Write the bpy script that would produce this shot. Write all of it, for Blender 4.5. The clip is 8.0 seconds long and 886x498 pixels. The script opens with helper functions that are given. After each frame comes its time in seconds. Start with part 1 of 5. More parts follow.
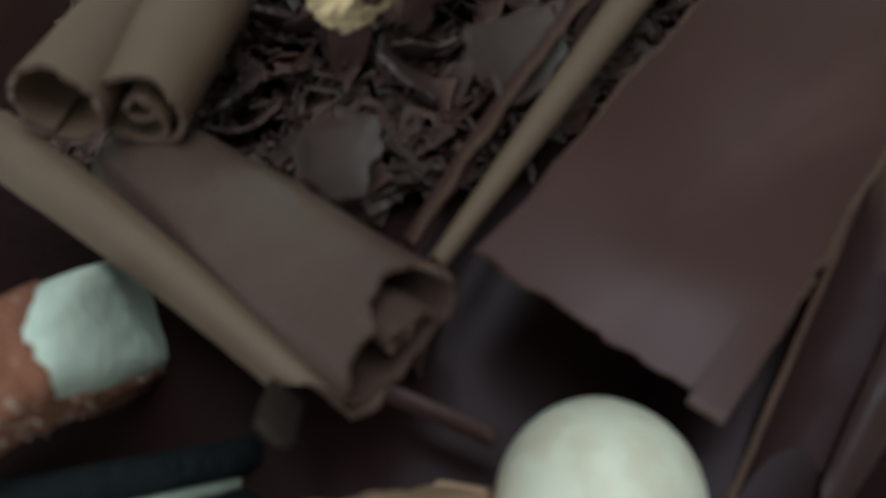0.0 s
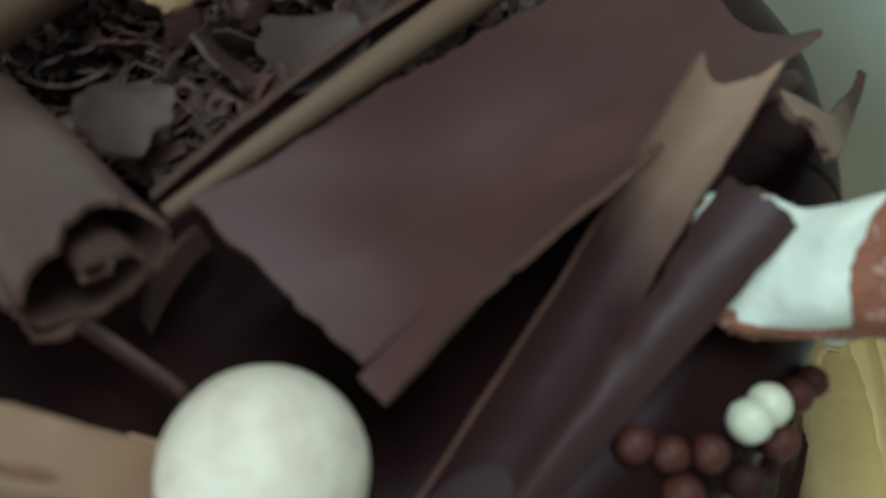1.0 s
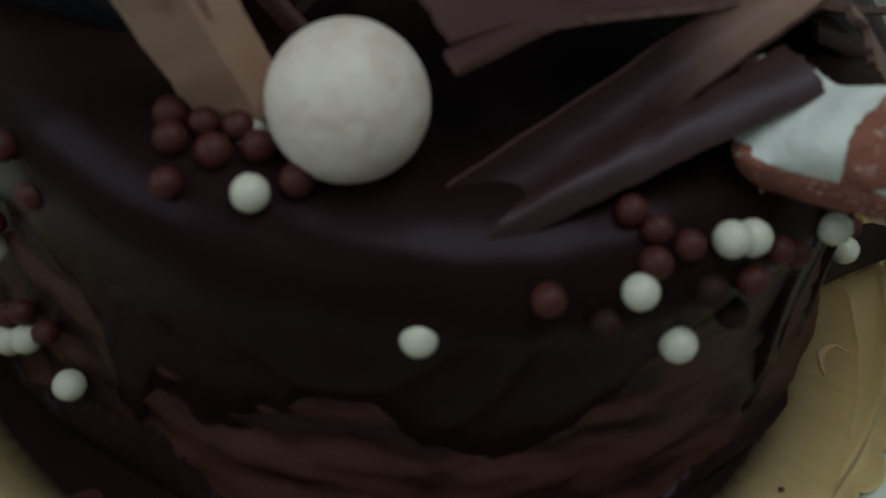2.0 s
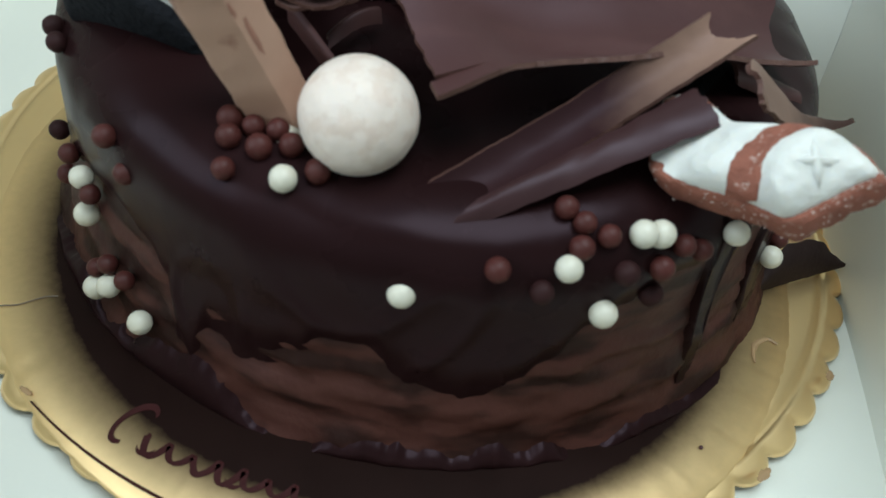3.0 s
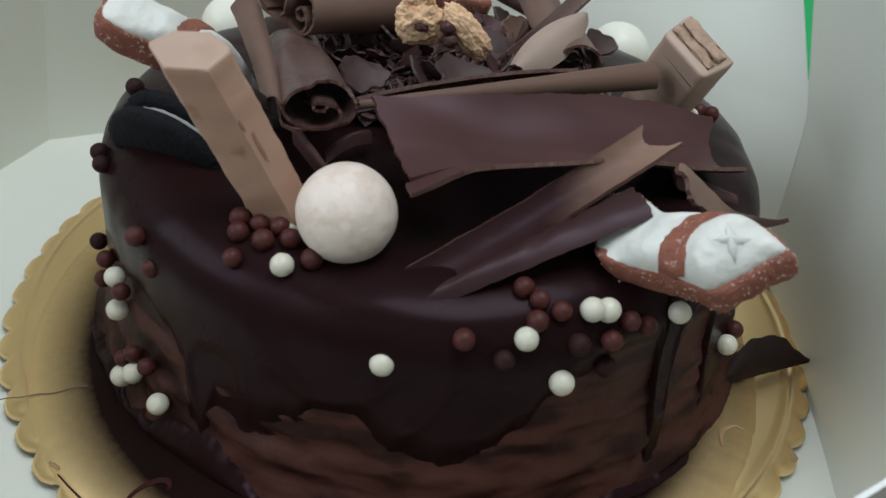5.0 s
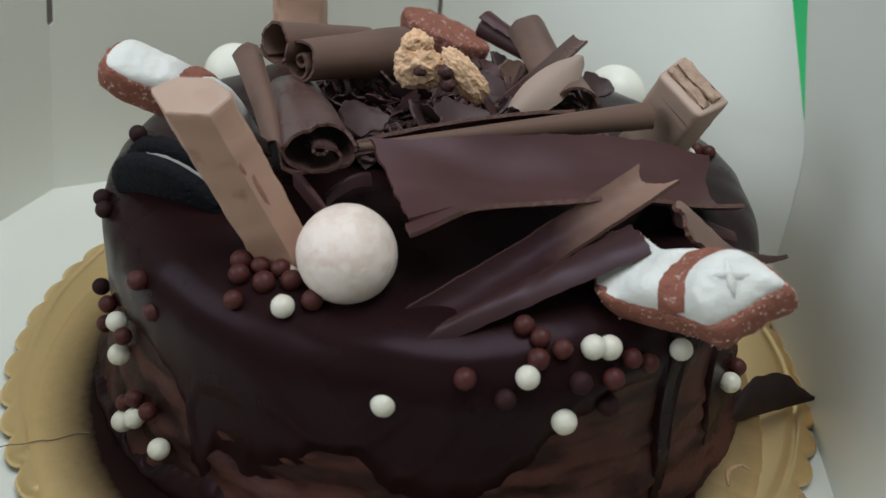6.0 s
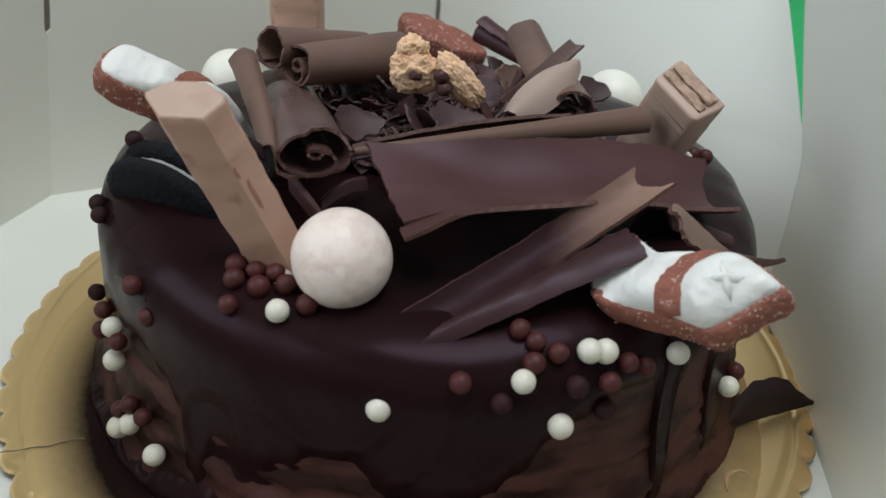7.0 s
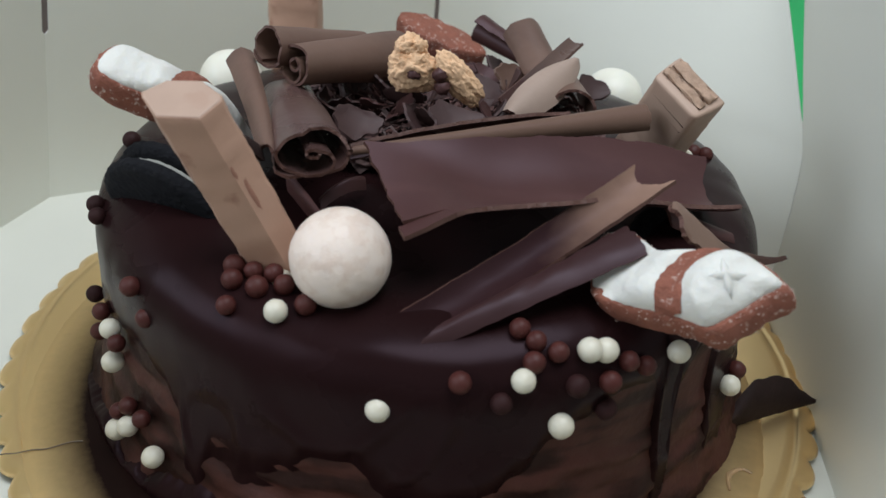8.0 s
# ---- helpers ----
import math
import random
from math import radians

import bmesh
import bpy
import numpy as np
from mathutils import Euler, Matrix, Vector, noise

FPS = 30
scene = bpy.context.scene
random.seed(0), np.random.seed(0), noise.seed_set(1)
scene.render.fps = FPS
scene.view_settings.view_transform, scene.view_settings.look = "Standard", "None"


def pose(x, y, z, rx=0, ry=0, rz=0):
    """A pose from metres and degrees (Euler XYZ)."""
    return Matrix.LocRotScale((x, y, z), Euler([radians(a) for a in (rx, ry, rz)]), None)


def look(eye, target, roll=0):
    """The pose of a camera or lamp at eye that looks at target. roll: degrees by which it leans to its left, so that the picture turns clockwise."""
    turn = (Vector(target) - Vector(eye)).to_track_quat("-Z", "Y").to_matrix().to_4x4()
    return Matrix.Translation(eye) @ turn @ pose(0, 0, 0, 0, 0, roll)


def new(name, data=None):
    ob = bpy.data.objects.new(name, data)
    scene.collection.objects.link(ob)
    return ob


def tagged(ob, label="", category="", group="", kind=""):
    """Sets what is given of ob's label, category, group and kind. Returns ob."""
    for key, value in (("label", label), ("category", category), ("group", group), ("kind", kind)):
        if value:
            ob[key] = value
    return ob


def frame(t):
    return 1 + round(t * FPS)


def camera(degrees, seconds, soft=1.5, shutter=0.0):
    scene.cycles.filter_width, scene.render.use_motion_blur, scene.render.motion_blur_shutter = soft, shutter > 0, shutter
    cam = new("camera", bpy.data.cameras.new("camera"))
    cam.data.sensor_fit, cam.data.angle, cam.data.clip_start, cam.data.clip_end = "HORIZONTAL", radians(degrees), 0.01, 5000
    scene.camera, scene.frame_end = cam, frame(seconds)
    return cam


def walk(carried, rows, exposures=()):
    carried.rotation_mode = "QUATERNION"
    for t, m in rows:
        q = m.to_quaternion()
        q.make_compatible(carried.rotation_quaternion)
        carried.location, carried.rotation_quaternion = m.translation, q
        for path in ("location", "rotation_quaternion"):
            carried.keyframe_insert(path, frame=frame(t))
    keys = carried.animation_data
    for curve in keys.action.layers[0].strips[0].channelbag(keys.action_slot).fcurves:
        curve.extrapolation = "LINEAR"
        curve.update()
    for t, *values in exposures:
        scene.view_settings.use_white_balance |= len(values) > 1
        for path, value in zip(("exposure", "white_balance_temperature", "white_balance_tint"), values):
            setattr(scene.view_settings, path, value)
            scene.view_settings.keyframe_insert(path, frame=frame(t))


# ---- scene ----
from mathutils.bvhtree import BVHTree

# ---- camera and its walk ----
cam = camera(55.34, 8.0, soft=1.5)
cam.data.dof.use_dof = True
cam.data.dof.focus_distance = 0.27
cam.data.dof.aperture_fstop = 17.0
ROWS = [
    (0.0, -0.0424, -0.1070, 0.1917, 32.67, 7.31, -32.81),
    (0.3, -0.0304, -0.1097, 0.1873, 29.53, 7.41, -33.52),
    (0.5, -0.0263, -0.1132, 0.1821, 30.99, 6.80, -33.68),
    (1.0, -0.0153, -0.1390, 0.1797, 40.49, 3.08, -24.39),
    (1.3, -0.0123, -0.1567, 0.1678, 43.46, 0.07, -17.99),
    (1.5, -0.0165, -0.1682, 0.1649, 44.07, -2.64, -13.60),
    (1.7, -0.0245, -0.1803, 0.1585, 45.26, -4.94, -9.31),
    (2.8, -0.0205, -0.2297, 0.1869, 45.35, -7.09, -1.09),
    (3.0, -0.0164, -0.2357, 0.1912, 45.78, -6.90, -0.32),
    (3.5, -0.0146, -0.2542, 0.2002, 48.13, -6.88, 1.06),
    (4.0, -0.0071, -0.2634, 0.2036, 52.16, -7.13, 2.07),
    (4.2, -0.0046, -0.2662, 0.2055, 53.24, -6.71, 1.86),
    (5.5, -0.0031, -0.2712, 0.1952, 57.63, -4.51, 0.64),
    (6.0, -0.0022, -0.2723, 0.1978, 59.24, -4.29, 0.67),
    (6.5, -0.0007, -0.2724, 0.1970, 59.82, -4.10, 0.61),
    (7.0, -0.0006, -0.2721, 0.1968, 59.73, -4.10, 0.65),
    (7.5, -0.0004, -0.2720, 0.1962, 59.85, -4.07, 0.66),
    (8.0, 0.0000, -0.2713, 0.1957, 59.83, -3.81, 0.56),
]
EXPOSURES = [(0.0, -0.55, 5910, -21), (0.5, -0.60, 5910, -21), (1.0, -0.24, 5950, -21), (1.5, -0.48, 6030, -18), (1.7, -1.60, 6090, -10),
             (2.8, 0.08, 5980, -3), (4.2, -0.22, 6080, 2), (5.5, -0.27, 6270, 5), (8.0, -0.08, 6300, 8)]
walk(cam, [(t, pose(x, y, z, rx, ry, rz)) for t, x, y, z, rx, ry, rz in ROWS], EXPOSURES)

# ---- world and lights ----
world = bpy.data.worlds.new("sky")
scene.world = world
world.use_nodes = True
_wn = world.node_tree.nodes
_sky = _wn.new("ShaderNodeTexSky")
_sky.sky_type = "NISHITA"
_sky.sun_disc = False
_sky.sun_elevation = radians(40)
_sky.sun_rotation = radians(200)
world.node_tree.links.new(_sky.outputs[0], _wn["Background"].inputs[0])
_wn["Background"].inputs[1].default_value = 0.12


def area_lamp(name, m, sx, sy, watts, colour):
    data = bpy.data.lights.new(name, "AREA")
    data.shape, data.size, data.size_y = "RECTANGLE", sx, sy
    data.energy, data.color = watts, colour
    ob = new(name, data)
    ob.matrix_world = m
    return ob


# daylight through the roof window above the table and the window in the west wall
area_lamp("skylight_daylight", look((0.24, -0.21, 1.64), (0.0, 0.0, 0.0)), 1.0, 0.8, 20.6, (0.96, 0.985, 1.02))
area_lamp("window_daylight", look((-1.27, -0.50, 0.95), (0.1, 0.0, 0.1)), 1.2, 0.9, 13.0, (0.93, 0.97, 1.02))


# ---- materials ----
def material(name, base, rough=0.5, metal=0.0, spec=0.5, var=0.25, scale=60.0, bump=0.15, bump_scale=300.0,
             second=None, second_scale=25.0, second_at=0.55, coat=0.0, subsurface=0.0, rough_var=0.1, island=0.0, tint=None, stretch=None):
    """A procedural surface: base colour varied at two scales, stains of a second colour, fine relief."""
    m = bpy.data.materials.new(name)
    m.use_nodes = True
    n, l = m.node_tree.nodes, m.node_tree.links
    bsdf = n["Principled BSDF"]
    tc = n.new("ShaderNodeTexCoord")
    big = n.new("ShaderNodeTexNoise")
    big.inputs["Scale"].default_value = scale
    big.inputs["Detail"].default_value = 5
    l.new(tc.outputs["Object"], big.inputs["Vector"])
    fine = n.new("ShaderNodeTexNoise")
    fine.inputs["Scale"].default_value = bump_scale
    fine.inputs["Detail"].default_value = 4
    l.new(tc.outputs["Object"], fine.inputs["Vector"])
    mix = n.new("ShaderNodeMix")
    mix.data_type = "RGBA"
    mix.inputs["A"].default_value = (*[c * (1 - var) for c in base], 1)
    mix.inputs["B"].default_value = (*[min(1, c * (1 + var)) for c in base], 1)
    l.new(big.outputs["Fac"], mix.inputs["Factor"])
    colour = mix.outputs["Result"]
    if second:
        st = n.new("ShaderNodeTexNoise")
        st.inputs["Scale"].default_value = second_scale
        st.inputs["Detail"].default_value = 6
        if stretch:
            mp = n.new("ShaderNodeMapping")
            mp.inputs["Scale"].default_value = stretch
            l.new(tc.outputs["Object"], mp.inputs["Vector"])
            l.new(mp.outputs["Vector"], st.inputs["Vector"])
        else:
            l.new(tc.outputs["Object"], st.inputs["Vector"])
        ramp = n.new("ShaderNodeValToRGB")
        ramp.color_ramp.elements[0].position = second_at
        ramp.color_ramp.elements[1].position = second_at + 0.12
        l.new(st.outputs["Fac"], ramp.inputs["Fac"])
        m2 = n.new("ShaderNodeMix")
        m2.data_type = "RGBA"
        m2.inputs["B"].default_value = (*second, 1)
        l.new(colour, m2.inputs["A"])
        l.new(ramp.outputs["Color"], m2.inputs["Factor"])
        colour = m2.outputs["Result"]
    if island:
        geo = n.new("ShaderNodeNewGeometry")
        hsv = n.new("ShaderNodeHueSaturation")
        mr = n.new("ShaderNodeMapRange")
        mr.inputs["To Min"].default_value = 1 - island
        mr.inputs["To Max"].default_value = 1 + island
        l.new(geo.outputs["Random Per Island"], mr.inputs["Value"])
        l.new(mr.outputs["Result"], hsv.inputs["Value"])
        l.new(colour, hsv.inputs["Color"])
        colour = hsv.outputs["Color"]
    l.new(colour, bsdf.inputs["Base Color"])
    rr = n.new("ShaderNodeMapRange")
    rr.inputs["To Min"].default_value = max(0.02, rough - rough_var)
    rr.inputs["To Max"].default_value = min(1, rough + rough_var)
    l.new(big.outputs["Fac"], rr.inputs["Value"])
    l.new(rr.outputs["Result"], bsdf.inputs["Roughness"])
    bsdf.inputs["Metallic"].default_value = metal
    bsdf.inputs["Specular IOR Level"].default_value = spec
    if tint:
        bsdf.inputs["Specular Tint"].default_value = (*tint, 1)
    bsdf.inputs["Coat Weight"].default_value = coat
    bsdf.inputs["Coat Roughness"].default_value = 0.15
    if subsurface:
        bsdf.inputs["Subsurface Weight"].default_value = subsurface
        bsdf.inputs["Subsurface Radius"].default_value = (0.004, 0.003, 0.002)
        bsdf.inputs["Subsurface Scale"].default_value = 0.5
    if bump:
        b = n.new("ShaderNodeBump")
        b.inputs["Strength"].default_value = bump
        b.inputs["Distance"].default_value = 0.001
        l.new(fine.outputs["Fac"], b.inputs["Height"])
        l.new(b.outputs["Normal"], bsdf.inputs["Normal"])
    return m


CARD = material("white_card", (0.752, 0.756, 0.680), 0.5, var=0.03, scale=12, bump=0.05, bump_scale=900)
CARD_EDGE = material("card_cut_edge", (0.82, 0.82, 0.80), 0.7, var=0.05)
GOLD = material("gold_foil", (0.95, 0.69, 0.36), 0.37, metal=1.0, var=0.06, scale=30, bump=0.10, bump_scale=120, rough_var=0.08)
GOLD_GLINT = material("painted_gold_glint", (0.42, 0.32, 0.17), 0.5, metal=0.6, var=0.2, scale=200)
GREY_BOARD = material("grey_cardboard", (0.20, 0.16, 0.12), 0.85, var=0.3, scale=300)
SMEAR = material("chocolate_smear", (0.34, 0.215, 0.105), 0.5, var=0.3, scale=300)
# print on board and ball; also paints the dark reflection along the rim
INK = material("brown_print", (0.036, 0.008, 0.008), 0.5, spec=0.15, var=0.1)
GLAZE = material("dark_chocolate_glaze", (0.0150, 0.0060, 0.0062), 0.28, var=0.2, scale=40, bump=0.12, bump_scale=40, spec=0.08, rough_var=0.07, tint=(1.0, 0.76, 0.92))
FROSTING = material("chocolate_frosting", (0.058, 0.0215, 0.0165), 0.5, var=0.4, scale=55, bump=0.7, bump_scale=140, spec=0.2,
                    second=(0.019, 0.0072, 0.0056), tint=(1.0, 0.8, 0.8), second_scale=34, second_at=0.47, stretch=(1.0, 1.0, 4.0))
DARK = material("dark_chocolate", (0.068, 0.031, 0.028), 0.46, var=0.22, scale=60, bump=0.05, bump_scale=900, spec=0.28, tint=(0.97, 0.86, 1.0),
                second=(0.087, 0.041, 0.036), second_scale=18, second_at=0.5)
DARK_EDGE = material("broken_chocolate_edge", (0.100, 0.046, 0.035), 0.6, var=0.35, scale=300, bump=0.5, bump_scale=700)
BLOOM = material("dull_chocolate_shard", (0.150, 0.086, 0.063), 0.55, var=0.18, scale=45, bump=0.1, bump_scale=350,
                 second=(0.120, 0.068, 0.051), second_scale=22, second_at=0.5)
ROLLED = material("rolled_chocolate", (0.092, 0.051, 0.046), 0.27, var=0.2, scale=45, bump=0.1, bump_scale=350, spec=0.5, tint=(0.93, 0.88, 1.0),
                  second=(0.118, 0.074, 0.060), second_scale=25, second_at=0.5)
PALE = material("pale_bloomed_chocolate", (0.36, 0.265, 0.215), 0.55, var=0.12, scale=45, bump=0.1, bump_scale=350)
FLAKE = material("chocolate_flakes", (0.074, 0.034, 0.030), 0.6, var=0.4, scale=120, bump=0.3, bump_scale=500, island=0.5)
MATTE = material("matte_chocolate_flake", (0.060, 0.032, 0.031), 0.55, var=0.3, scale=120, bump=0.1, bump_scale=400, spec=0.35)
MILK = material("milk_chocolate", (0.440, 0.266, 0.188), 0.5, var=0.13, scale=70, bump=0.2, bump_scale=200,
                second=(0.21, 0.080, 0.055), second_scale=75, second_at=0.60)
SCUFF = material("scuffed_milk_chocolate", (0.285, 0.138, 0.095), 0.6, var=0.3, scale=260, bump=0.3, bump_scale=600)
CUT_END = material("paler_cut_chocolate", (0.48, 0.335, 0.26), 0.5, var=0.1, scale=90, bump=0.15, bump_scale=220, second=(0.455, 0.305, 0.232), second_scale=110, second_at=0.56)
GREY_MILK = material("greyed_milk_chocolate", (0.455, 0.318, 0.243), 0.55, var=0.12, scale=70, bump=0.2, bump_scale=260)
WAFER = material("broken_wafer", (0.42, 0.285, 0.205), 0.8, var=0.3, scale=300, bump=0.8, bump_scale=500)
CREAM_BALL = material("cream_candy_shell", (0.80, 0.685, 0.600), 0.5, var=0.06, scale=160, bump=0.4, bump_scale=330,
                      second=(0.73, 0.595, 0.505), second_scale=210, second_at=0.50, subsurface=0.1)
IVORY = material("ivory_candy_shell", (0.82, 0.80, 0.69), 0.4, var=0.05, scale=80, bump=0.1, subsurface=0.1)
PEARL = material("white_sugar_pearl", (0.65, 0.615, 0.505), 0.4, var=0.06, scale=200, bump=0.15, bump_scale=400, subsurface=0.1)
PEARL_BROWN = material("brown_sugar_pearl", (0.066, 0.0175, 0.0145), 0.5, spec=0.25, var=0.3, scale=100, bump=0.15, bump_scale=400)
PEARL_DARK = material("dark_sugar_pearl", (0.028, 0.010, 0.010), 0.6, spec=0.15, var=0.3, scale=100, bump=0.15, bump_scale=400)
COCOA_CANDY = material("cocoa_marshmallow", (0.250, 0.088, 0.056), 0.85, var=0.35, scale=240, bump=0.6, bump_scale=800,
                       second=(0.58, 0.44, 0.38), second_scale=560, second_at=0.60)
GRAIN = material("sugar_grain", (0.62, 0.47, 0.41), 0.4, var=0.2, scale=300, bump=0.0)
WHITE_CANDY = material("white_marshmallow", (0.73, 0.72, 0.67), 0.6, var=0.05, scale=120, bump=0.4, bump_scale=420, subsurface=0.15)
COOKIE = material("baked_cookie", (0.80, 0.52, 0.315), 0.9, var=0.25, scale=300, bump=0.7, bump_scale=800,
                  second=(0.60, 0.31, 0.15), second_scale=170, second_at=0.60)
COOKIE_BLACK = material("black_cocoa_biscuit", (0.0075, 0.0078, 0.0100), 0.9, spec=0.2, var=0.5, scale=260, bump=1.0, bump_scale=520)
FILLING = material("white_cream_filling", (0.30, 0.30, 0.27), 0.6, var=0.1, scale=300, bump=0.5, bump_scale=500)
TABLE = material("dark_wood", (0.05, 0.03, 0.02), 0.5, var=0.4, scale=14, bump=0.2)
GREEN = material("green_cloth", (0.03, 0.42, 0.12), 0.9, var=0.15, scale=60, bump=0.4)
PLASTER = material("room_plaster", (0.54, 0.55, 0.53), 0.9, var=0.04, scale=8, bump=0.1, bump_scale=60)
CEILING_WHITE = material("ceiling_paint", (0.80, 0.80, 0.78), 0.9, var=0.03, scale=8, bump=0.1, bump_scale=60)
FLOORING = material("room_floor", (0.30, 0.24, 0.18), 0.6, var=0.2, scale=6, bump=0.1)


def brown_to_foil(name, centre_tone, foil, r0, r1):
    """Dark brown over gold foil, fading out between the radii r0 and r1."""
    m = material(name, centre_tone, 0.45, var=0.3, scale=60, bump=0.1, bump_scale=120, spec=0.07)
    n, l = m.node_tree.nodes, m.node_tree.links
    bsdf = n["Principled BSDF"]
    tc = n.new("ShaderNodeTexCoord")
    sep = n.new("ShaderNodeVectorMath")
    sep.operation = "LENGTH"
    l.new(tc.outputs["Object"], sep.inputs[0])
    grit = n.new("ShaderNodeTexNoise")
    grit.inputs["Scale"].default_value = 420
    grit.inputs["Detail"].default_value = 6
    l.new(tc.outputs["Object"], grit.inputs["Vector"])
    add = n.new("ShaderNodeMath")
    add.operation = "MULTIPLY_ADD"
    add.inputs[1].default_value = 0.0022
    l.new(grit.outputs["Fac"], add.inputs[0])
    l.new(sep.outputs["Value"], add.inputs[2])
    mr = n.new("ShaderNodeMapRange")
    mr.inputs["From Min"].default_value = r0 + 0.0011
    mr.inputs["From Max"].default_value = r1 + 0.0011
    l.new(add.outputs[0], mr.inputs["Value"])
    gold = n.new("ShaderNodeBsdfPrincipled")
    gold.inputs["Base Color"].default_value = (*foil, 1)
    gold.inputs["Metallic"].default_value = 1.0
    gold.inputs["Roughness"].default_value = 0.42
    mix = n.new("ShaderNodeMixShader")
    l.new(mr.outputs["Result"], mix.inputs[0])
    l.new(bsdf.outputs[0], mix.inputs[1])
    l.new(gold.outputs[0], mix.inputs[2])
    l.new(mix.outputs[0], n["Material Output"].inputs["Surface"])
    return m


CARD_BROWN = brown_to_foil("brown_centre_foil", (0.011, 0.0045, 0.0035), (0.95, 0.69, 0.36), 0.1160, 0.1335)


def two_tone(name, near_tone, dull, x0, x1):
    """Chocolate blending from one colour to a second along x, with a blotchy border."""
    m = material(name, near_tone, 0.48, var=0.15, scale=45, bump=0.1, bump_scale=350, spec=0.12, tint=(0.95, 0.82, 1.0))
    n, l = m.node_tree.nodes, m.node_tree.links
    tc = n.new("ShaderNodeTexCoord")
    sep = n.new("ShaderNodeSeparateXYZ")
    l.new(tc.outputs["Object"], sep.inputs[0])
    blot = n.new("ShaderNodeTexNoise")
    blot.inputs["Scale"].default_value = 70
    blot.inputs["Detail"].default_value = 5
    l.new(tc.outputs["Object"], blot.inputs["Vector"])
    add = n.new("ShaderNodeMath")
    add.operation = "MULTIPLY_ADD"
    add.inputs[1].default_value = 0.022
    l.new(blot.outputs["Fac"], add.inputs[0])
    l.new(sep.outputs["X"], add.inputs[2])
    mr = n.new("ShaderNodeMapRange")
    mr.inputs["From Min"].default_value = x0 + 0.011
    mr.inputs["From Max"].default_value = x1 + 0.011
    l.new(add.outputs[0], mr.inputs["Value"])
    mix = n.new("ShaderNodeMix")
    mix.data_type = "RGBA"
    mix.inputs["A"].default_value = (*near_tone, 1)
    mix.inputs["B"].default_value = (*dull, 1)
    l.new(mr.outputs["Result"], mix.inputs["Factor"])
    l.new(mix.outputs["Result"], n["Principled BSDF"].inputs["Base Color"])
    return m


DARK_SHARD = material("dark_violet_shard", (0.042, 0.0195, 0.0195), 0.42, var=0.2, scale=60, bump=0.06, bump_scale=500, spec=0.22, tint=(0.93, 0.84, 1.0))
STALE = material("stale_chocolate", (0.028, 0.017, 0.0155), 0.7, var=0.35, scale=200, bump=0.3, bump_scale=500, spec=0.15)
SLAB_CHOC = material("slab_chocolate", (0.065, 0.0270, 0.0245), 0.50, var=0.18, scale=38, bump=0.05, bump_scale=260, spec=0.31, tint=(0.96, 0.84, 1.0),
                     second=(0.082, 0.0365, 0.033), second_scale=14, second_at=0.50, stretch=(1.0, 3.0, 3.0))
SPLINTER = two_tone("splinter_chocolate", (0.200, 0.128, 0.096), (0.052, 0.027, 0.021), -0.031, -0.014)
DARK_TO_PALE = two_tone("dark_to_pale_shard", (0.030, 0.0130, 0.0138), (0.300, 0.185, 0.136), 0.034, 0.068)
STREAKED = two_tone("streaked_strip", (0.150, 0.092, 0.068), (0.052, 0.026, 0.021), 0.028, 0.062)


# ---- building helpers ----
def thing(name, label, category, at=(0, 0, 0), group="", kind=""):
    ob = new(name)
    ob.empty_display_size = 0.01
    ob.location = at
    bpy.context.view_layer.update()
    return tagged(ob, label, category, group, kind)


def to_mesh(name, bm, mats, smooth=True):
    me = bpy.data.meshes.new(name)
    bmesh.ops.recalc_face_normals(bm, faces=bm.faces)
    for f in bm.faces:
        f.smooth = smooth
    bm.to_mesh(me)
    bm.free()
    for m in mats if isinstance(mats, (list, tuple)) else [mats]:
        me.materials.append(m)
    return me


def part(name, bm, mats, parent, label="", smooth=True, bevel=0.0):
    """One mesh object under a thing or a part; its vertices are in world metres."""
    top = parent
    off = Vector((0, 0, 0))
    while top is not None:
        off += top.location
        top = top.parent
    bmesh.ops.translate(bm, verts=bm.verts, vec=-off)
    ob = new(name, to_mesh(name, bm, mats, smooth))
    ob.parent = parent
    if label:
        tagged(ob, label)
    if bevel:
        b = ob.modifiers.new("soft_edges", "BEVEL")
        b.width, b.segments, b.limit_method = bevel, 3, "ANGLE"
        b.harden_normals = False
    return ob


def solo(name, bm, mats, label, category, at=(0, 0, 0), group="", kind="", smooth=True):
    bmesh.ops.translate(bm, verts=bm.verts, vec=-Vector(at))
    ob = new(name, to_mesh(name, bm, mats, smooth))
    ob.location = at
    return tagged(ob, label, category, group, kind)


def wobble(p, scale, amount, seed=0.0):
    v = Vector(p) * scale + Vector((seed, seed * 1.7, seed * 0.3))
    return amount * noise.noise(v)


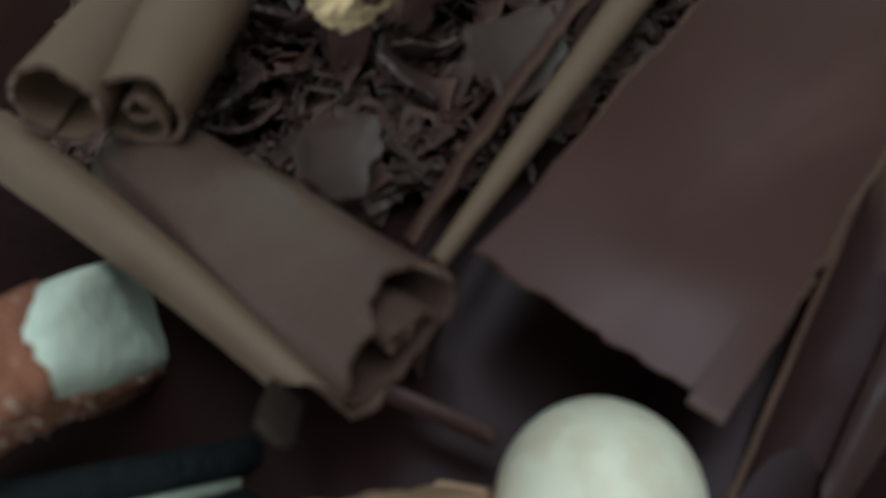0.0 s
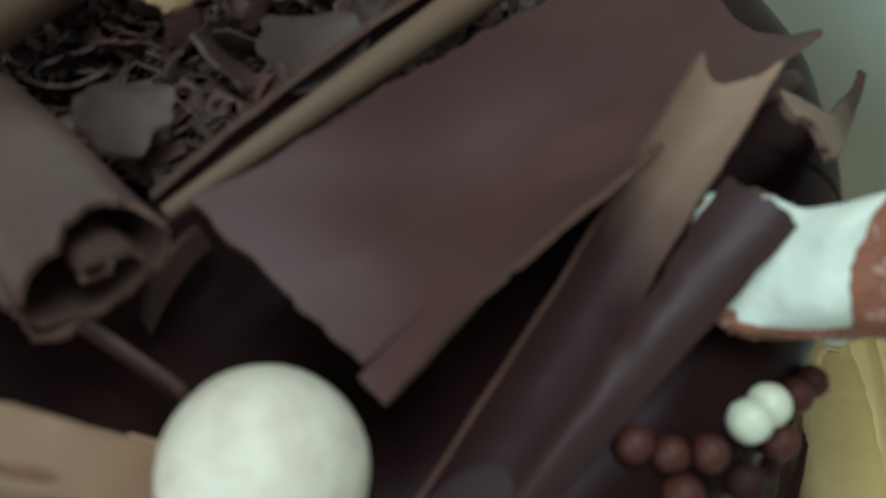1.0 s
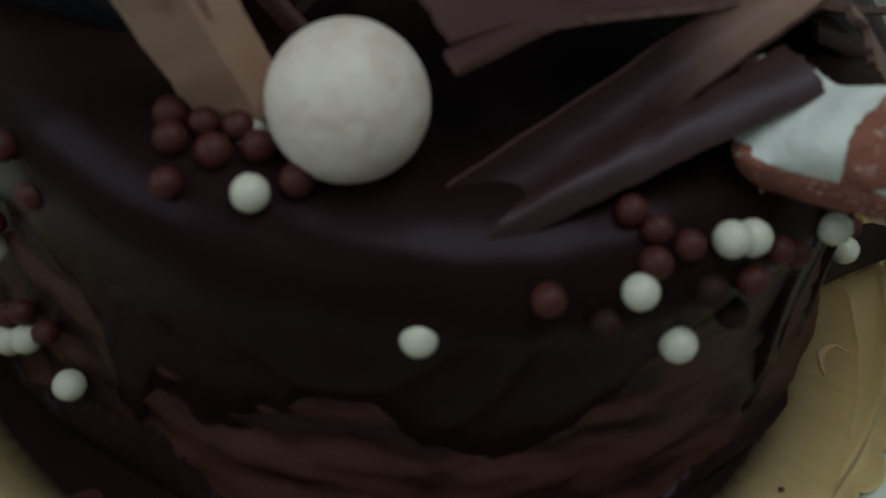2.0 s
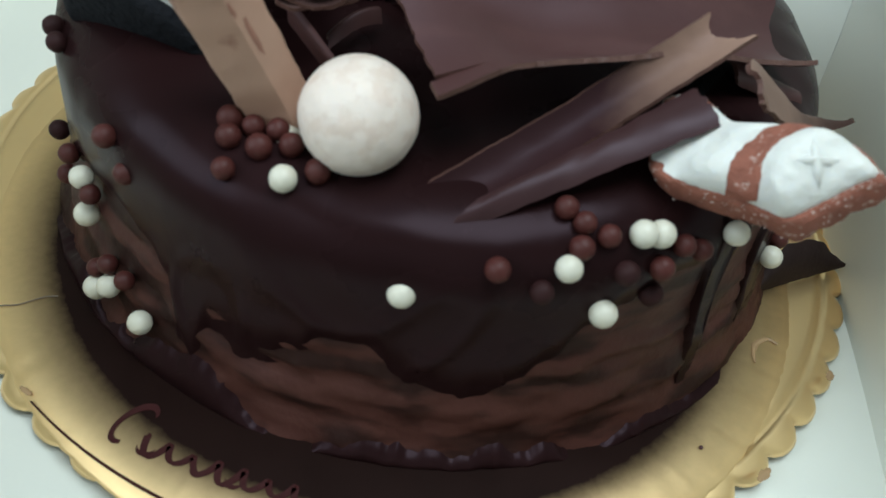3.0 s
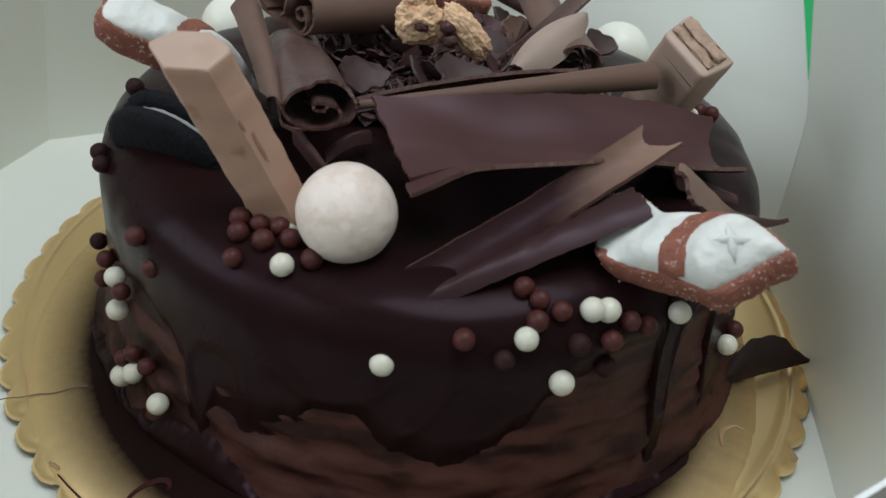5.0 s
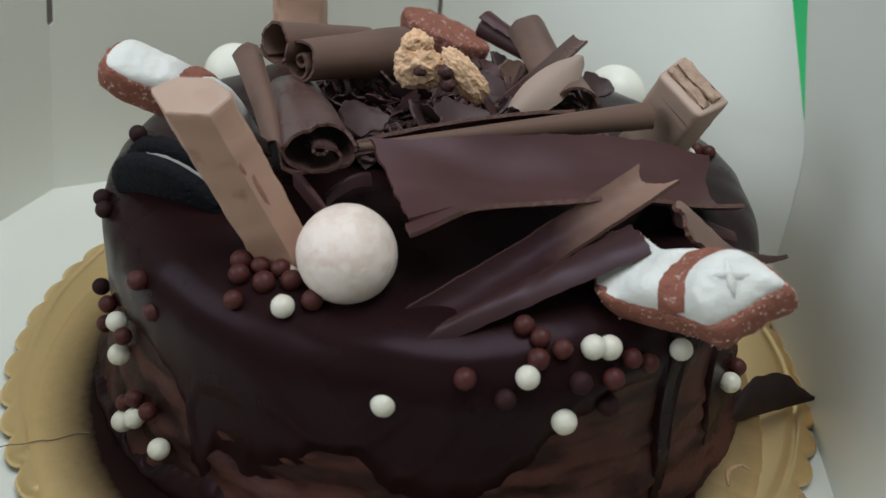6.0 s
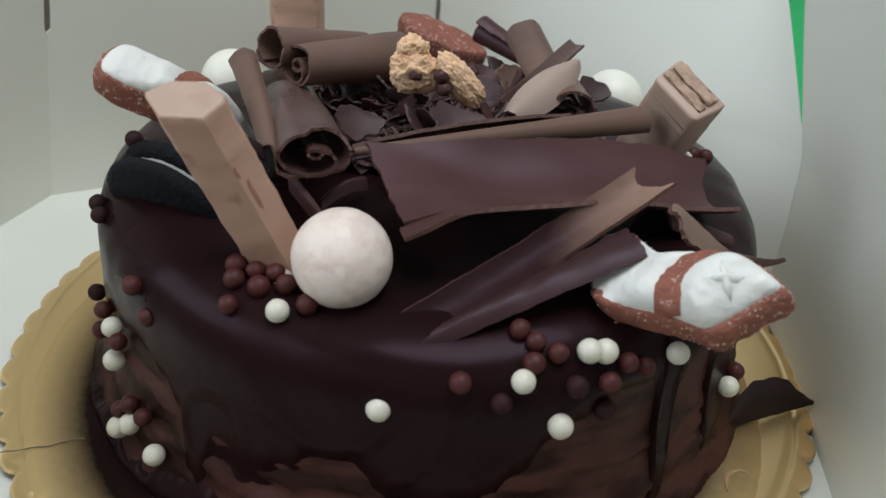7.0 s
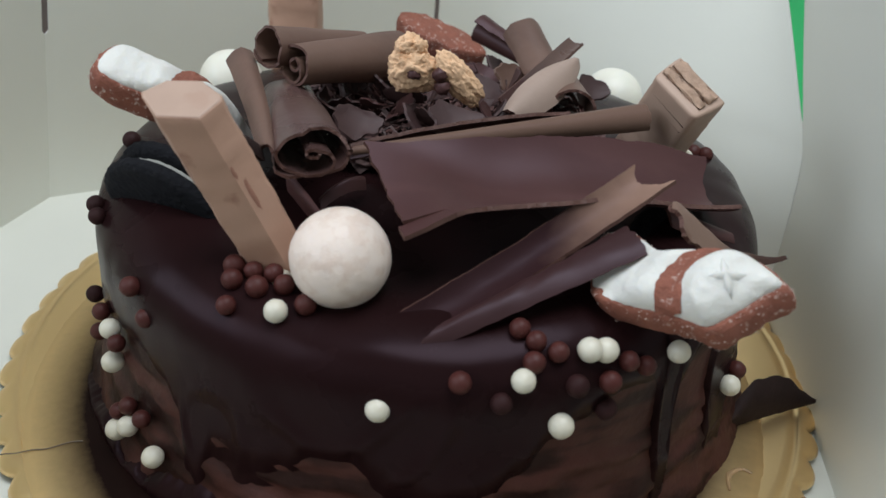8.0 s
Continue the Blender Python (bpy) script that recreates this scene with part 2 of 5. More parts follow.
def sheet(fn, nu, nv, thick, rag=0.0, seed=0.0, rag_scale=9.0, rag_v=None):
    """A thin sheet with real thickness and ragged edges over fn(u, v), u and v from 0 to 1. Faces of the edge take material 1."""
    bm = bmesh.new()

    def at(u, v):
        uu, vv = u, v
        if rag:
            eu, ev = abs(2 * u - 1) ** 6, abs(2 * v - 1) ** 6
            rv = rag if rag_v is None else rag_v
            uu += eu * (rag * noise.noise((v * rag_scale, seed, 3.1)) + 0.3 * rag * noise.noise((v * rag_scale * 3.1, seed, 7.7)) + 0.22 * rag * noise.noise((v * rag_scale * 8.0, seed, 2.2)))
            vv += ev * (rv * noise.noise((u * rag_scale * 1.5, seed, 9.4)) + 0.3 * rv * noise.noise((u * rag_scale * 5, seed, 1.3)) + 0.22 * rv * noise.noise((u * rag_scale * 13, seed, 4.2)))
        return Vector(fn(uu, vv))
    top, bot = [], []
    for i in range(nu + 1):
        for j in range(nv + 1):
            u, v = i / nu, j / nv
            p = at(u, v)
            du = at(min(1, u + 0.01), v) - at(max(0, u - 0.01), v)
            dv = at(u, min(1, v + 0.01)) - at(u, max(0, v - 0.01))
            n = du.cross(dv)
            n = n.normalized() if n.length > 1e-12 else Vector((0, 0, 1))
            top.append(bm.verts.new(p + n * thick / 2))
            bot.append(bm.verts.new(p - n * thick / 2))
    k = lambda i, j: i * (nv + 1) + j
    for i in range(nu):
        for j in range(nv):
            bm.faces.new((top[k(i, j)], top[k(i + 1, j)], top[k(i + 1, j + 1)], top[k(i, j + 1)]))
            bm.faces.new((bot[k(i, j)], bot[k(i, j + 1)], bot[k(i + 1, j + 1)], bot[k(i + 1, j)]))
    ring = [k(i, 0) for i in range(nu)] + [k(nu, j) for j in range(nv)] + [k(i, nv) for i in range(nu, 0, -1)] + [k(0, j) for j in range(nv, 0, -1)]
    for a, b in zip(ring, ring[1:] + ring[:1]):
        f = bm.faces.new((top[a], bot[a], bot[b], top[b]))
        f.material_index = 1
        for e in f.edges:
            e.smooth = False
    return bm


def lerp(a, b, t):
    return Vector(a) * (1 - t) + Vector(b) * t


def patch(tl, tr, bl, br, sag=(0, 0, 0), long_sag=(0, 0, 0), power=2.0):
    """A four-cornered curved surface: u runs along, v runs from the top edge to the bottom edge."""
    sag, long_sag = Vector(sag), Vector(long_sag)

    def fn(u, v):
        p = lerp(lerp(tl, tr, u), lerp(bl, br, u), v)
        return p + sag * (1 - abs(2 * v - 1) ** power) + long_sag * (1 - (2 * u - 1) ** 2)
    return fn


def frame_of(axis, up=(0, 0, 1)):
    a = Vector(axis).normalized()
    s = a.cross(Vector(up))
    s = s.normalized() if s.length > 1e-6 else Vector((1, 0, 0))
    return a, s, s.cross(a).normalized()


def scroll(p0, p1, r0, r1, turns, start=0.0, inner=0.25, up=(0, 0, 1), flat=1.0, seed=0.0, wide=0.0, lip=0.0, notch=None):
    """A rolled sheet from p0 to p1: outer radius r0 to r1, winding inwards. wide: the share that keeps the full radius."""
    a, s, w = frame_of(Vector(p1) - Vector(p0), up)

    def fn(u, v):
        ang = radians(start) + v * turns * 2 * math.pi
        if wide:
            k = 1 - 0.06 * v - (0.94 - inner) * smooth_step(wide, min(1.0, wide + 0.14), v) + lip * max(0.0, 1 - v / 0.07) ** 1.5
        else:
            k = 1 - (1 - inner) * max(0.0, v) ** 0.8
        r = (r0 * (1 - u) + r1 * u) * k
        r *= 1 + 0.06 * noise.noise((u * 3, ang * 0.7, seed))
        if notch:
            at, width, deep = notch
            d = math.degrees(ang) - at
            bite = max(0.0, 1 - abs(d / width)) ** 0.5 * (0.75 + 0.5 * noise.noise((d * 0.13, 2.0, seed)))
            u = u + max(0.0, bite) * deep * max(0.0, 1 - u / 0.2)
        return lerp(p0, p1, u) + (s * math.cos(ang) + w * flat * math.sin(ang)) * r
    return fn


def smooth_step(a, b, x):
    t = min(1.0, max(0.0, (x - a) / (b - a)))
    return t * t * (3 - 2 * t)


def box_bm(centre, size, m=None):
    bm = bmesh.new()
    bmesh.ops.create_cube(bm, size=1)
    bmesh.ops.scale(bm, vec=size, verts=bm.verts)
    if m is not None:
        bmesh.ops.transform(bm, matrix=m, verts=bm.verts)
    bmesh.ops.translate(bm, vec=centre, verts=bm.verts)
    return bm


# ---- room, table and box ----
def quad_prism(name, pts, z0, z1, mat, label, category):
    """A wall slab: plan points a, b, then the same moved outwards."""
    bm = bmesh.new()
    lo = [bm.verts.new((x, y, z0)) for x, y in pts]
    hi = [bm.verts.new((x, y, z1)) for x, y in pts]
    n = len(pts)
    bm.faces.new(lo[::-1])
    bm.faces.new(hi)
    for i in range(n):
        bm.faces.new((lo[i], lo[(i + 1) % n], hi[(i + 1) % n], hi[i]))
    return bm


FLOOR_Z = -0.78
TABLE_Z = -0.006
solo("floor", box_bm((0, 0, FLOOR_Z - 0.05), (3.4, 3.4, 0.1)), FLOORING, "brown floor of the room", "floor", kind="structure", smooth=False)


def holed_slab(ax, at, thick, lo, hi, hole_lo, hole_hi):
    """A slab in the plane ax = at with one rectangular opening, from four boxes."""
    bm = bmesh.new()
    rects = [((lo[0], lo[1]), (hole_lo[0], hi[1])), ((hole_hi[0], lo[1]), (hi[0], hi[1])),
             ((hole_lo[0], lo[1]), (hole_hi[0], hole_lo[1])), ((hole_lo[0], hole_hi[1]), (hole_hi[0], hi[1]))]
    for a, b in rects:
        c = [(a[0] + b[0]) / 2, (a[1] + b[1]) / 2]
        s = [b[0] - a[0], b[1] - a[1]]
        if ax == "y":
            t = box_bm((c[0], at, c[1]), (s[0], thick, s[1]))
        elif ax == "x":
            t = box_bm((at, c[0], c[1]), (thick, s[0], s[1]))
        else:
            t = box_bm((c[0], c[1], at), (s[0], s[1], thick))
        me = bpy.data.meshes.new("tmp")
        t.to_mesh(me)
        t.free()
        bm.from_mesh(me)
        bpy.data.meshes.remove(me)
    return bm


solo("ceiling", holed_slab("z", 1.72, 0.1, (-1.7, -1.7), (1.7, 1.7), (-0.36, -0.64), (0.78, 0.36)), CEILING_WHITE,
     "white plaster ceiling with a roof window", "ceiling", kind="structure", smooth=False)
solo("wall_south", box_bm((0, -1.4, 0.445), (3.4, 0.1, 2.45)), PLASTER, "white plaster wall", "wall", kind="structure", smooth=False)
solo("wall_north", box_bm((0, 1.4, 0.445), (3.4, 0.1, 2.45)), PLASTER, "white plaster wall", "wall", kind="structure", smooth=False)
solo("wall_east", box_bm((1.4, 0, 0.445), (0.1, 2.7, 2.45)), PLASTER, "white plaster wall", "wall", kind="structure", smooth=False)
solo("wall_west", holed_slab("x", -1.4, 0.1, (-1.35, FLOOR_Z), (1.35, 1.67), (-1.15, 0.45), (0.15, 1.45)), PLASTER, "white plaster wall with a window opening", "wall", kind="structure", smooth=False)


def table():
    t = thing("table", "dark brown wooden table under the cake box", "table", (0, 0, FLOOR_Z))
    part("tabletop", box_bm((0, 0.25, TABLE_Z - 0.016), (1.5, 1.5, 0.03)), TABLE, t, smooth=False)
    for x in (-0.68, 0.68):
        for y in (-0.43, 0.93):
            part("leg", box_bm((x, y, (FLOOR_Z + TABLE_Z - 0.031) / 2), (0.06, 0.06, TABLE_Z - 0.031 - FLOOR_Z)), TABLE, t, smooth=False)


table()
# folded green cloth beside the box
def cloth_fn(u, v):
    x, y = 0.22 + 0.34 * u, 0.22 + 0.50 * v
    return (x, y, TABLE_Z + 0.004 + 0.0025 * (1 + noise.noise((x * 14, y * 14, 2.0))))


solo("green_cloth", sheet(cloth_fn, 24, 24, 0.003), GREEN, "bright green cloth lying on the table beside the box", "cloth")

# plan of the six-sided card box
HEX = [(0.1677, 0.036), (0.0, 0.198), (-0.184, 0.100), (-0.230, -0.065), (-0.06, -0.225), (0.128, -0.137)]
# how far each corner leans with height, metres per metre
LEAN_IN = [(-0.105, 0.52), (0.0, 0.0), (0.115, 0.052), (0.0, 0.0), (0.0, 0.0), (0.05, 0.0)]
# height of each wall (corner i to corner i + 1) at its two ends; the front is folded down low
HEIGHTS = [(0.155, 0.155), (0.155, 0.155), (0.155, 0.12), (0.12, 0.012), (0.012, 0.088), (0.155, 0.155)]
# corner: where its slit begins, half its width there, and how much wider it gets per metre of height
SLITS = {0: (0.070, 0.0004, 0.115), 1: (0.067, 0.0013, 0.0), 2: (0.0765, 0.0015, 0.0)}
CARD_T = 0.0012


def slit_gap(corner, z):
    if corner not in SLITS:
        return 0.0
    z0, half, grow = SLITS[corner]
    if z < z0:
        return 0.0
    return half * min(1.0, math.sqrt((z - z0) / 0.0015)) + grow * (z - z0)


def card_box():
    b = thing("cake_box", "open white card cake box standing on the table", "box", (0, 0, TABLE_Z))
    bm = quad_prism("base", [(x * 1.004, y * 1.004) for x, y in HEX], TABLE_Z + 0.0005, TABLE_Z + 0.002, CARD, "", "")
    part("base", bm, CARD, b, smooth=False)
    for i in range(6):
        k = (i + 1) % 6

        def fn(u, v, i=i, k=k, proud=0.0):
            top = HEIGHTS[i][0] * (1 - u) + HEIGHTS[i][1] * u
            z = TABLE_Z + 0.002 + (top - TABLE_Z) * v
            a = Vector((HEX[i][0] + LEAN_IN[i][0] * z, HEX[i][1] + LEAN_IN[i][1] * z, 0))
            c = Vector((HEX[k][0] + LEAN_IN[k][0] * z, HEX[k][1] + LEAN_IN[k][1] * z, 0))
            low = max(0.0, 1 - max(0.0, z) / 0.06) ** 1.3
            if i == 0:
                a.x -= 0.019 * low
            if k == 0:
                c.x -= 0.019 * low
            d = (c - a).normalized()
            n = Vector((d.y, -d.x, 0))   # outwards
            length = (c - a).length
            g0, g1 = slit_gap(i, z), slit_gap(k, z)
            s = g0 + (length - g0 - g1) * u
            bow = (0.0016 * v + (0.0040 * low if i == 5 else 0.0)) * math.sin(math.pi * u) + wobble((s, z, i), 14, 0.0008)
            p = a + d * s + n * (bow + CARD_T / 2 - proud)
            return (p.x, p.y, z)
        panel = part("side_panel", sheet(fn, 24, 90, CARD_T), [CARD, CARD_EDGE], b)
        if i == 0:
            def line_fn(u, v):
                return fn(0.010 + 0.15 * u, 0.455 - 0.052 * u + 0.010 * v, proud=0.0002)
            part("score_line", sheet(line_fn, 16, 6, 0.0002), CARD_EDGE, panel, "raised score line in the card")


card_box()


# ---- cake board ----
def cake_board():
    t = thing("cake_board", "round gold foil cake board with a scalloped edge", "cake board", (0, 0, -0.003))
    prof = [(0.0, 0.0020), (0.09, 0.0020), (0.125, 0.0022), (0.1380, 0.0026), (0.1408, 0.0025), (0.1416, 0.0012),
            (0.1424, 0.0023), (0.1440, 0.0022), (0.1465, 0.0014), (0.1490, 0.0002), (0.1500, -0.0012), (0.1488, -0.0024), (0.10, -0.0028), (0.0, -0.0028)]
    bm = bmesh.new()
    n = 480
    rings = []
    for r, z in prof:
        if r == 0:
            rings.append([bm.verts.new((0, 0, z))])
            continue
        row = []
        for k in range(n):
            a = 2 * math.pi * k / n
            ph = (60 * a / (2 * math.pi)) % 1.0
            grow = max(0.0, (r - 0.1435) / 0.0065)
            lobe = 1 - 0.024 * grow * abs(2 * ph - 1) ** 2.6 + 0.003 * grow * noise.noise((math.cos(a) * 9, math.sin(a) * 9, 1.0))
            dz = 0.0006 * noise.noise((math.cos(a) * 5, math.sin(a) * 5, r * 60)) if r > 0.11 else 0
            row.append(bm.verts.new((r * lobe * math.cos(a), r * lobe * math.sin(a), z + dz)))
        rings.append(row)
    for i, (p, q) in enumerate(zip(rings, rings[1:])):
        for k in range(n):
            k2 = (k + 1) % n
            if len(p) == 1:
                f = bm.faces.new((p[0], q[k], q[k2]))
            elif len(q) == 1:
                f = bm.faces.new((p[k], q[0], p[k2]))
            else:
                f = bm.faces.new((p[k], q[k], q[k2], p[k2]))
            if i >= 10:
                f.material_index = 1
    part("foil_disc", bm, [GOLD, GREY_BOARD], t)
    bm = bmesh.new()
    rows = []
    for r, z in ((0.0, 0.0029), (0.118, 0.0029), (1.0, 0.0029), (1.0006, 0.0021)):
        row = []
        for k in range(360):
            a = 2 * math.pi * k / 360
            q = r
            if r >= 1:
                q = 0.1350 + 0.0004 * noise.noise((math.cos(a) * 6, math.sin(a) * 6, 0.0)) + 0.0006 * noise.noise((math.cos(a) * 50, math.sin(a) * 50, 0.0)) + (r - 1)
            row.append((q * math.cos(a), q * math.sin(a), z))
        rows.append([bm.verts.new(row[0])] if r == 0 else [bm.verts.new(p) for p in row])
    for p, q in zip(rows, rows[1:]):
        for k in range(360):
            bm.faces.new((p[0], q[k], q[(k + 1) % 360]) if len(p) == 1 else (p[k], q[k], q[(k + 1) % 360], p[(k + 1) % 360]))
    brown = part("brown_centre", bm, CARD_BROWN, t, "dark brown centre of the board, fading into the gold foil")
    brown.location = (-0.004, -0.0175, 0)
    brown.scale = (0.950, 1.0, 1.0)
    # crease across the foil
    def crease_fn(u, v):
        p = lerp((-0.1025, -0.0732, 0.0031), (-0.1345, -0.0850, 0.0030), u)
        return p + Vector((0.0001, 0.0003, 0)) * (v - 0.5) + Vector((0, 0.0012, 0)) * noise.noise((u * 5, 0, 0))
    part("foil_crease", sheet(crease_fn, 20, 2, 0.0003), GREY_BOARD, t, "thin dark crease in the foil")
    return t


board = cake_board()


# ---- the cake ----
CX, CY = 0.0025, 0.001
CAKE_R = 0.112


def wrap(a):
    return (a + math.pi) % (2 * math.pi) - math.pi


def cake_top(r, th):
    """Height of the cake's upper surface at radius r and angle th."""
    g = math.exp(-(wrap(th - radians(-95)) / radians(45)) ** 2)
    top = 0.080 - 0.007 * g * smooth_step(0.03, 0.075, r)
    if r < 0.072:
        return top
    q = min(1.0, (r - 0.072) / (CAKE_R - 0.072))
    return 0.05 + (top - 0.05) * max(0.0, 1 - q ** 3.5) ** (1 / 3.5)


def cake_side(z):
    return CAKE_R + 0.010 * max(0.0, (0.05 - z) / 0.05) ** 2.0


def skin(th, s, grow=0.0):
    """A point of the cake's outline: s from 0 (middle of the top) to 1 (foot)."""
    if s < 0.6:
        k = s / 0.6
        r = CAKE_R * (1 - (1 - k) ** 2.6)
        z = cake_top(r, th)
    else:
        z = 0.05 - (s - 0.6) / 0.4 * 0.048
        r = cake_side(z)
    c = Vector((r * math.cos(th), r * math.sin(th), z))
    n = Vector((math.cos(th), math.sin(th), 0.0)) if s >= 0.6 else Vector((math.cos(th) * s / 0.6, math.sin(th) * s / 0.6, 1.0 - s))
    return Vector((CX, CY, 0)) + c + n.normalized() * grow


# lower edge of the glaze: angle round the cake and height
GLAZE_LINE = [(-180, 0.016), (-160, 0.020), (-147, 0.034), (-138, 0.036), (-131, 0.030), (-127, 0.022), (-124.5, 0.006), (-122, 0.006), (-120, 0.019),
              (-113, 0.017), (-108, 0.021), (-104, 0.028), (-99, 0.029), (-95, 0.022), (-88, 0.016), (-82, 0.018), (-76, 0.027), (-72, 0.037), (-68, 0.044),
              (-64, 0.0475), (-56, 0.047), (-54.8, 0.044), (-53.9, 0.006), (-51.6, 0.004), (-50.4, 0.040), (-46.5, 0.050), (-41.5, 0.046), (-40, 0.006),
              (-34, 0.004), (-31, 0.030), (-20, 0.030), (0, 0.016), (180, 0.016)]


def glaze_end(th):
    """How far down the glaze has run, as s of skin(), by angle."""
    d = math.degrees(wrap(th))
    z = GLAZE_LINE[-1][1]
    for (d0, z0), (d1, z1) in zip(GLAZE_LINE, GLAZE_LINE[1:]):
        if d0 <= d <= d1:
            z = z0 + (z1 - z0) * smooth_step(0, 1, (d - d0) / (d1 - d0))
            break
    z += 0.0022 * noise.noise((d * 0.11, 4.0, 0.0)) + 0.0008 * noise.noise((d * 0.5, 1.0, 0.0))
    return min(0.985, max(0.6, 0.6 + (0.05 - z) / 0.048 * 0.4))


def cake():
    t = thing("chocolate_cake", "round chocolate cake with dark glaze and smeared frosting", "cake", (CX, CY, 0.0022))
    bm = bmesh.new()
    nt, ns = 320, 60
    grid = []
    for i in range(nt):
        th = 2 * math.pi * i / nt
        row = []
        for j in range(1, ns + 1):
            s = j / ns
            p = skin(th, s, -0.0008)
            low = smooth_step(0.62, 0.8, s)
            streak = noise.noise((math.cos(th) * 9, math.sin(th) * 9, p.z * 240)) * 0.0016 + noise.noise((math.cos(th) * 30, math.sin(th) * 30, p.z * 520)) * 0.0007
            ridge = max(0.0, math.sin(p.z * 420 + 3 * noise.noise((math.cos(th) * 5, math.sin(th) * 5, 0.0)))) * 0.0009
            o = Vector((math.cos(th), math.sin(th), 0)) * (streak + ridge) * low
            row.append(bm.verts.new(p + o))
        grid.append(row)
    c = bm.verts.new((CX, CY, 0.0792))
    for i in range(nt):
        a, b = grid[i], grid[(i + 1) % nt]
        bm.faces.new((c, a[0], b[0]))
        for j in range(ns - 1):
            bm.faces.new((a[j], a[j + 1], b[j + 1], b[j]))
    part("frosting", bm, FROSTING, t, "brown chocolate frosting smeared with a spatula")
    bm = bmesh.new()
    nt, ns = 720, 56
    grid = []
    for i in range(nt):
        th = 2 * math.pi * i / nt
        end = glaze_end(th)
        row = []
        for j in range(1, ns + 1):
            s = end * j / ns
            edge = 1 - smooth_step(0.84, 1.0, j / ns)
            p = skin(th, s, -0.0020 + 0.0028 * edge)
            w = noise.noise((p.x * 38, p.y * 38, p.z * 38)) * 0.0009 + noise.noise((p.x * 90, p.y * 90, p.z * 60)) * 0.0004
            w += 0.0007 * max(0.0, 0.12 - abs(noise.noise((p.x * 34 + 3, p.y * 34, p.z * 30)))) / 0.12 * smooth_step(0.45, 0.62, s)
            p += Vector((math.cos(th), math.sin(th), 0.4)) * w
            row.append(bm.verts.new(p))
        grid.append(row)
    c = bm.verts.new((CX, CY, 0.081))
    for i in range(nt):
        a, b = grid[i], grid[(i + 1) % nt]
        bm.faces.new((c, a[0], b[0]))
        for j in range(ns - 1):
            bm.faces.new((a[j], a[j + 1], b[j + 1], b[j]))
    # patches of dark glaze that also paint in the shade along the foot
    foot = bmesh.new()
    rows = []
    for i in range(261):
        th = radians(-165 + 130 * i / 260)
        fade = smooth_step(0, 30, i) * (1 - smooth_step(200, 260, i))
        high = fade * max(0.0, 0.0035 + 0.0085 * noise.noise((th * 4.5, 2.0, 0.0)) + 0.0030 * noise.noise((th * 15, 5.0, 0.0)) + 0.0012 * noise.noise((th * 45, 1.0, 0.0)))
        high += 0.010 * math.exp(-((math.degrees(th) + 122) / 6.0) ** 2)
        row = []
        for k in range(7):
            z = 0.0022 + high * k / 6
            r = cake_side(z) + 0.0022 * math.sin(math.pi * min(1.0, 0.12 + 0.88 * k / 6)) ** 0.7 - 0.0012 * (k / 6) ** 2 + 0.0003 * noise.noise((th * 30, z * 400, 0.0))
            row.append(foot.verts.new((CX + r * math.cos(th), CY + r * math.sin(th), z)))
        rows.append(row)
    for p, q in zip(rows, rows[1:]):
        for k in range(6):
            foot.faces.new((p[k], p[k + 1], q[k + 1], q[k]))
    part("glaze_shade_foot", foot, GLAZE, t, "dark glaze patches at the foot, also standing in for shade")
    part("glaze", bm, GLAZE, t, "glossy dark chocolate glaze run down the side")
    return t


cake()


# ---- chocolate slabs, shards and rolls on the cake ----
def chocolate(name, fn, nu, nv, thick, label, category="chocolate", mats=None, rag=0.02, seed=1.0, rag_scale=9.0, rag_v=None):
    bm = sheet(fn, nu, nv, thick, rag, seed, rag_scale, rag_v)
    lo = min((v.co for v in bm.verts), key=lambda q: q.z).copy()
    return solo(name, bm, mats or [DARK, DARK_EDGE], label, category, lo)


# the broad slab: one sheet with a tongue split off at its near end
def slab_fn(u, v):
    w = min(1.0, max(0.0, u))
    top = lerp((-0.0178, -0.0552, 0.1026), (0.0893, -0.0200, 0.0906), u)
    bot = lerp((-0.0038, -0.0871, 0.0916), (0.0925, -0.0500, 0.0880), u)
    top += Vector((0, 0.0, 0.0046)) * math.sin(math.pi * w ** 1.35)
    bot += Vector((0.0, -0.0008, 0.0066)) * smooth_step(-0.06, 0.18, w) * (1 - smooth_step(0.50, 1.0, w))
    p = lerp(top, bot, v)
    c = min(1.12, max(-0.12, v))
    return p + Vector((0.0005, 0.0012, -0.0020 - 0.0058 * smooth_step(0.0, 0.35, w))) * (1 - abs(2 * c - 1) ** 2.2) \
        + Vector((0, 0, 0.0005)) * noise.noise((u * 6, v * 2, 4.0))


